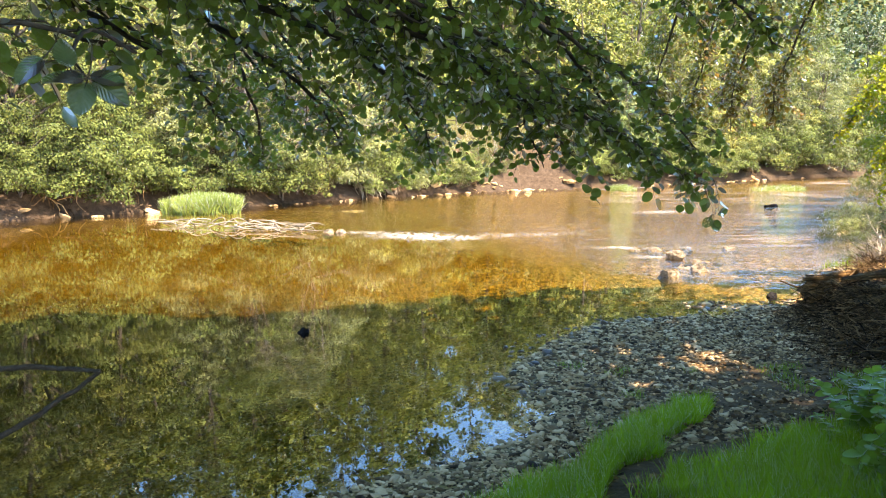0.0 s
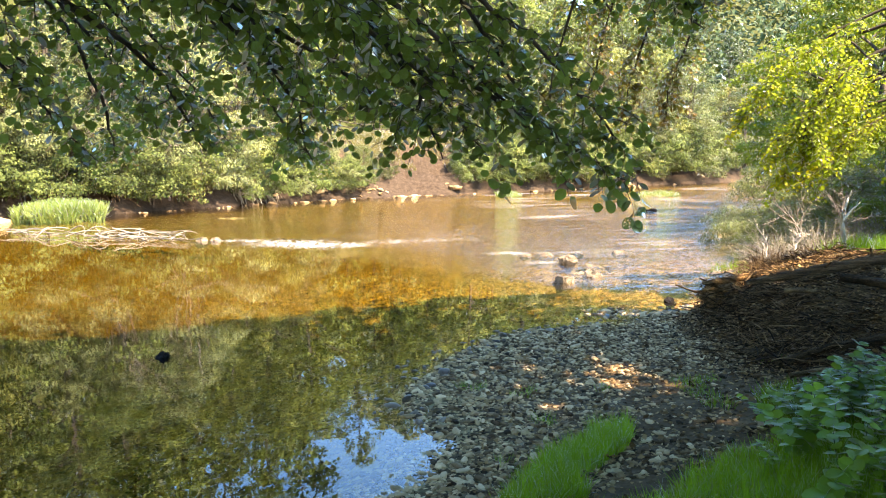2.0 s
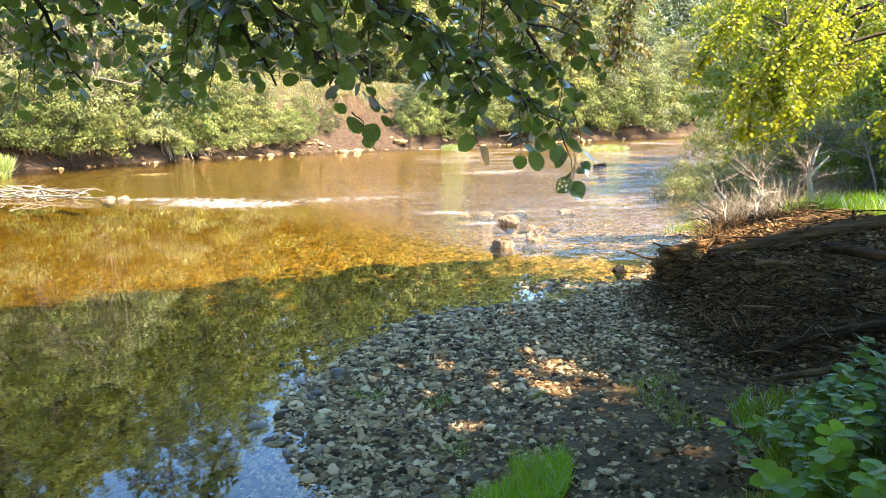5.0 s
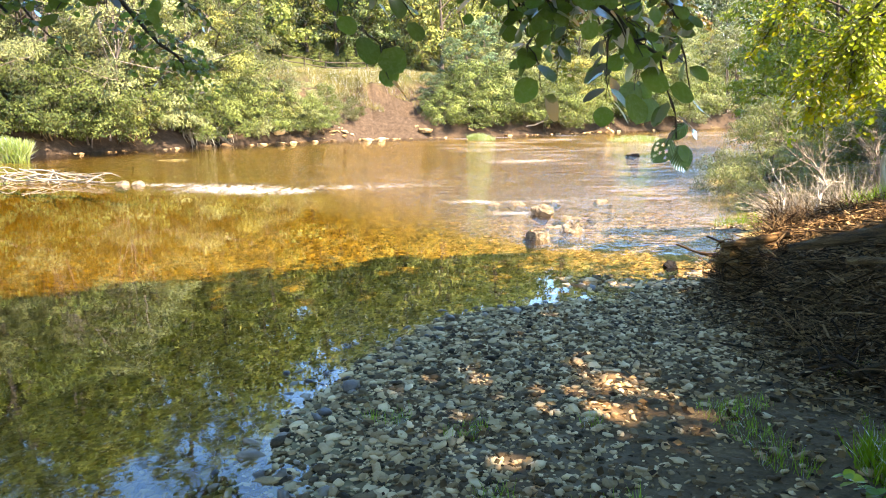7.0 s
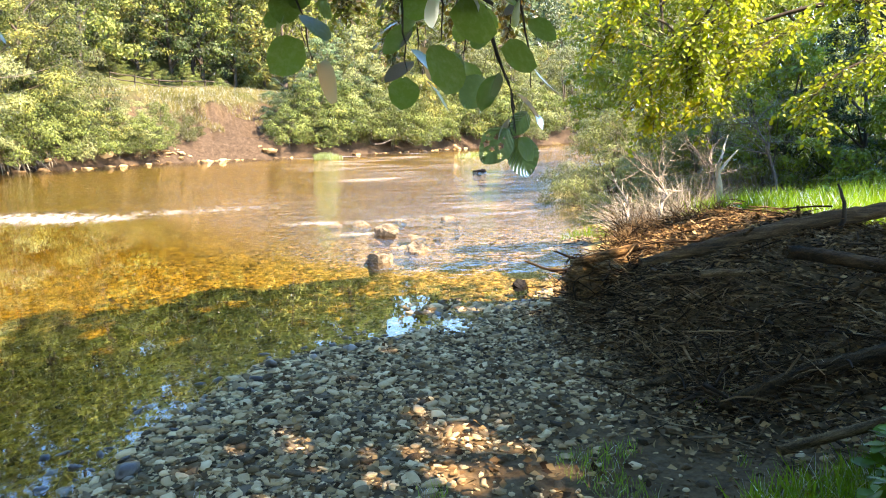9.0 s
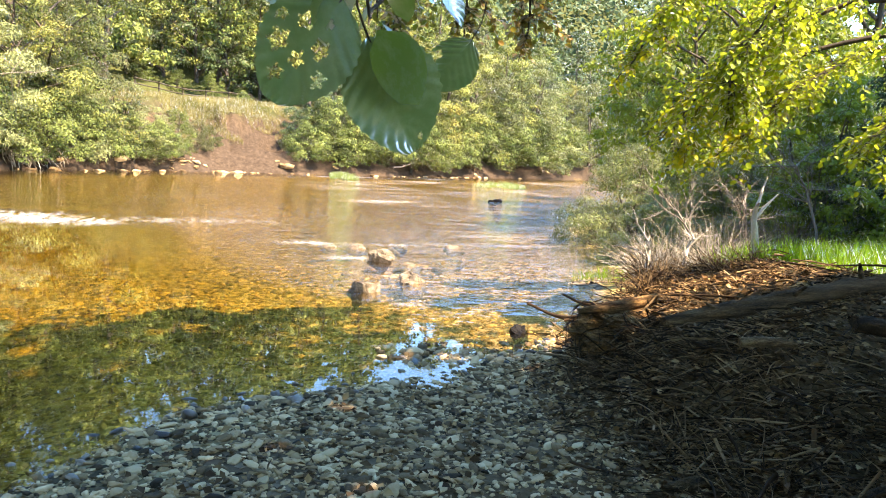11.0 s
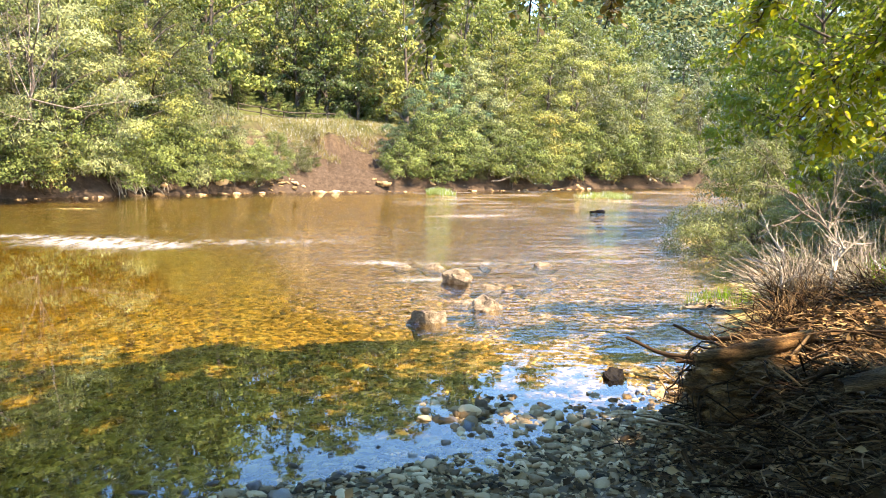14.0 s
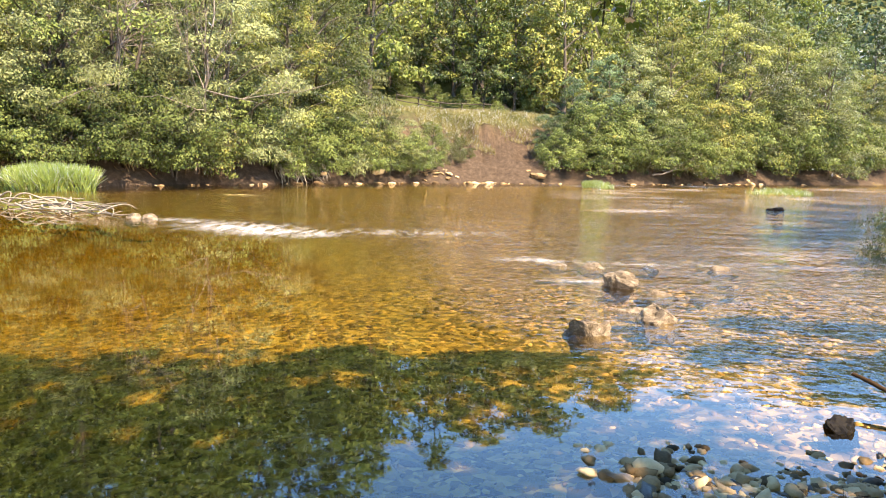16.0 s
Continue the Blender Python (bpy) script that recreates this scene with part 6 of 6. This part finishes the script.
# raft of branches caught in midstream
rr = np.random.default_rng(95)
for k in range(48):
    u = rr.random() ** 0.8
    x, y = -11.8 + 7.2 * u, 30.2 - 4.2 * u + rr.normal(0, 0.3)
    l, a = rr.uniform(0.8, 2.6), rr.normal(-0.5, 0.6)
    d = np.array([math.cos(a), math.sin(a), rr.normal(0.03, 0.10)])
    p = np.array([x, y, 0.06 + 0.14 * rr.random()])
    ln = smooth_line([p - d * l / 2, p + rr.normal(0, 0.12, 3), p + d * l / 2], 7, 0.02, rr)
    log("stranded_branch", "bleached branch stranded in midstream", [tuple(q) for q in ln[::2]], [0.026, 0.02, 0.008], M_DRYGRASS, n=12, sides=6)

# willow bush dipping into the river, and bare boughs on the far bank
wb = make_tree("willow_bush", "feathery grey-green willow bush dipping into the river", "bush", 201, 3.0, 2.2, 0.1, 30000, 0.1, M_FAR["willow"], 30, shape=NARROW, stems=4, droop=0.25)
wb.matrix_basis = pose(12.2, 20.6, 0.0, 0, -8, 20) @ Matrix.Scale(0.75, 4)
full = wb.matrix_basis.copy()
wb.scale = (1, 1, 1)
copy_thing(wb, pose(12.6, 17.8, gz_(12.6, 17.8) - 0.1, 0, 0, 140) @ Matrix.Scale(0.65, 4))
copy_thing(wb, pose(10.6, 17.6, gz_(10.6, 17.6) - 0.15, 0, 0, 60) @ Matrix.Scale(0.45, 4))
wb.matrix_basis = full
snag("fallen_branch", "bare grey branch fallen along the far waterline", (18.6, 65.4, 0.9), (22.8, 67.2, 1.5), 0.07, 112, 6, twigs=5, material=M_BRUSH)
snag("dead_boughs", "bare grey boughs among the far trees", (-9.6, 46.0, gz_(-9.6, 46.0)), (-8.0, 43.6, 7.2), 0.08, 110, 10, twigs=10, material=M_BRUSH)
snag("dead_boughs", "bare grey boughs hanging from a far tree", (-12.2, 44.0, gz_(-12.2, 44.0)), (-11.0, 41.6, 7.6), 0.08, 111, 10, twigs=10, material=M_BRUSH)


# ---- wooden fence on the far bank's top ----
fence = tagged(new("fence"), "old wooden rail fence along the far bank's top", "fence")
for k in range(6):
    x = -1.6 + k * 1.9
    y = 74.2 + 0.25 * k
    z = ground_z(x, y)
    under("post", mesh_of("post", *tubes([(np.array([(x, y, z - 0.3), (x, y, z + 0.6), (x + 0.02, y, z + 1.25)]), [0.08, 0.07, 0.06])], 8), M_BARK), fence)
    if k < 5:
        z2 = ground_z(x + 1.9, y + 0.25)
        for up in (0.65, 1.1):
            under("rail", mesh_of("rail", *tubes([(np.array([(x, y - 0.07, z + up), (x + 0.95, y + 0.06, (z + z2) / 2 + up - 0.04), (x + 1.9, y + 0.18, z2 + up)]), [0.05, 0.045, 0.05])], 7), M_BARK), fence)


# ---- dry brush and roots behind the debris ----
def dry_brush(label, x, y, n, tall, seed, material, lean=(0, 0), wide=0.75):
    """A fan of thin dry stems from one foot."""
    r = np.random.default_rng(seed)
    z = ground_z(x, y)
    root = tagged(new("dry_brush"), label, "brush")
    lines = []
    for _ in range(n):
        b = np.array([x, y, z - 0.05]) + r.normal(0, 0.14, 3) * (1, 1, 0.2)
        d = unit(np.array([lean[0], lean[1], 1.0]) + wide * r.normal(size=3) * (1, 1, 0.3))
        l = tall * r.uniform(0.5, 1.15)
        lines.append((smooth_line([b, b + d * l * 0.5 + r.normal(0, 0.03, 3), b + d * l + (0, 0, -0.12 * l)], 5, 0.01, r), np.linspace(0.006, 0.0018, 5)))
    under("stem", mesh_of("stem", *tubes(lines, 4), material), root, "", "stuff")
    return root


dry_brush("fan of pale dry stems above the river's edge", 8.9, 14.9, 260, 1.05, 301, M_DRYGRASS, (-0.35, 0))
dry_brush("fan of pale dry stems above the debris", 9.6, 14.7, 260, 1.15, 302, M_DRYGRASS, (0.1, 0))
dry_brush("grey dry twiggy brush", 10.5, 14.9, 240, 1.2, 303, M_BRUSH, (0.1, 0))
dry_brush("grey dry twiggy brush", 11.6, 15.3, 260, 1.5, 304, M_BRUSH)
for k, (x, y, n, tall) in enumerate([(6.75, 12.35, 170, 0.34), (7.25, 12.75, 220, 0.48), (7.85, 12.45, 200, 0.4), (7.7, 13.2, 220, 0.55), (8.6, 12.7, 200, 0.45)]):
    dry_brush("brown tangle of roots and dead stems", x, y, n, tall, 320 + k, M_DRIFT, (-0.2, 0), 1.1)
dry_brush("brown tangle of roots and dead stems", 8.35, 13.8, 220, 0.5, 305, M_DRIFT, (0, 0), 1.2)
dry_brush("brown tangle of roots and dead stems", 9.2, 13.7, 240, 0.6, 306, M_DRIFT, (0, 0), 1.2)
dry_brush("brown tangle of roots and dead stems", 9.6, 15.9, 240, 0.8, 307, M_DRIFT, (-0.4, 0), 1.2)
dry_brush("brown roots under the willow bush", 10.7, 18.9, 160, 0.8, 308, M_TWIG, (-0.6, 0), 1.0)


for k, (x, y) in enumerate([(-5.7, 51.0), (-6.4, 50.2), (-4.9, 51.6), (-9.2, 46.6), (-12.0, 43.4), (-14.2, 41.4), (-17.0, 38.6), (-19.4, 36.0), (17.5, 66.6), (22.5, 70.0), (28.0, 74.0)]):
    z = ground_z(x, y)
    r = np.random.default_rng(320 + k)
    root = tagged(new("hanging_roots"), "tan roots hanging down the undercut bank", "roots", "roots of the far bank")
    lines = []
    for _ in range(26):
        b = np.array([x, y, z + 0.3]) + r.normal(0, (0.5, 0.25, 0.3), 3)
        d = unit(np.array([0.5, -0.6, -1.0]) + 0.45 * r.normal(size=3))
        l = r.uniform(0.7, 1.7)
        lines.append((smooth_line([b, b + d * l * 0.5 + r.normal(0, 0.1, 3), b + d * l * (0.9, 0.9, 1)], 6, 0.03, r), np.linspace(r.uniform(0.02, 0.06), 0.01, 6)))
    under("root", mesh_of("root", *tubes(lines, 5), M_DRYGRASS if k < 3 else M_DRIFT, smooth=True), root, "", "stuff")


# ---- the larger stones of the bar that can be picked out one by one ----
pr = np.random.default_rng(411)
PEBBLES = []
for k in range(8):
    v, f = stone_heap(pr, ICO2, np.zeros((1, 3)), np.ones(1), 0.62)
    PEBBLES.append(mesh_of("stone", v, f, M_PEBBLE, smooth=True))
at = strewn(pr, 900, 1.1, 4.2, 5.8, 10.6, on_bar)[:300]
for k, (x, y, z) in enumerate(at):
    s = float(np.clip(pr.lognormal(-3.65, 0.3), 0.018, 0.042))
    ob = under("stone", PEBBLES[k % 8], ground)
    ob.matrix_basis = pose(x, y, z + 0.25 * s, pr.normal(0, 8), pr.normal(0, 8), pr.uniform(0, 360)) @ Matrix.Scale(s, 4)
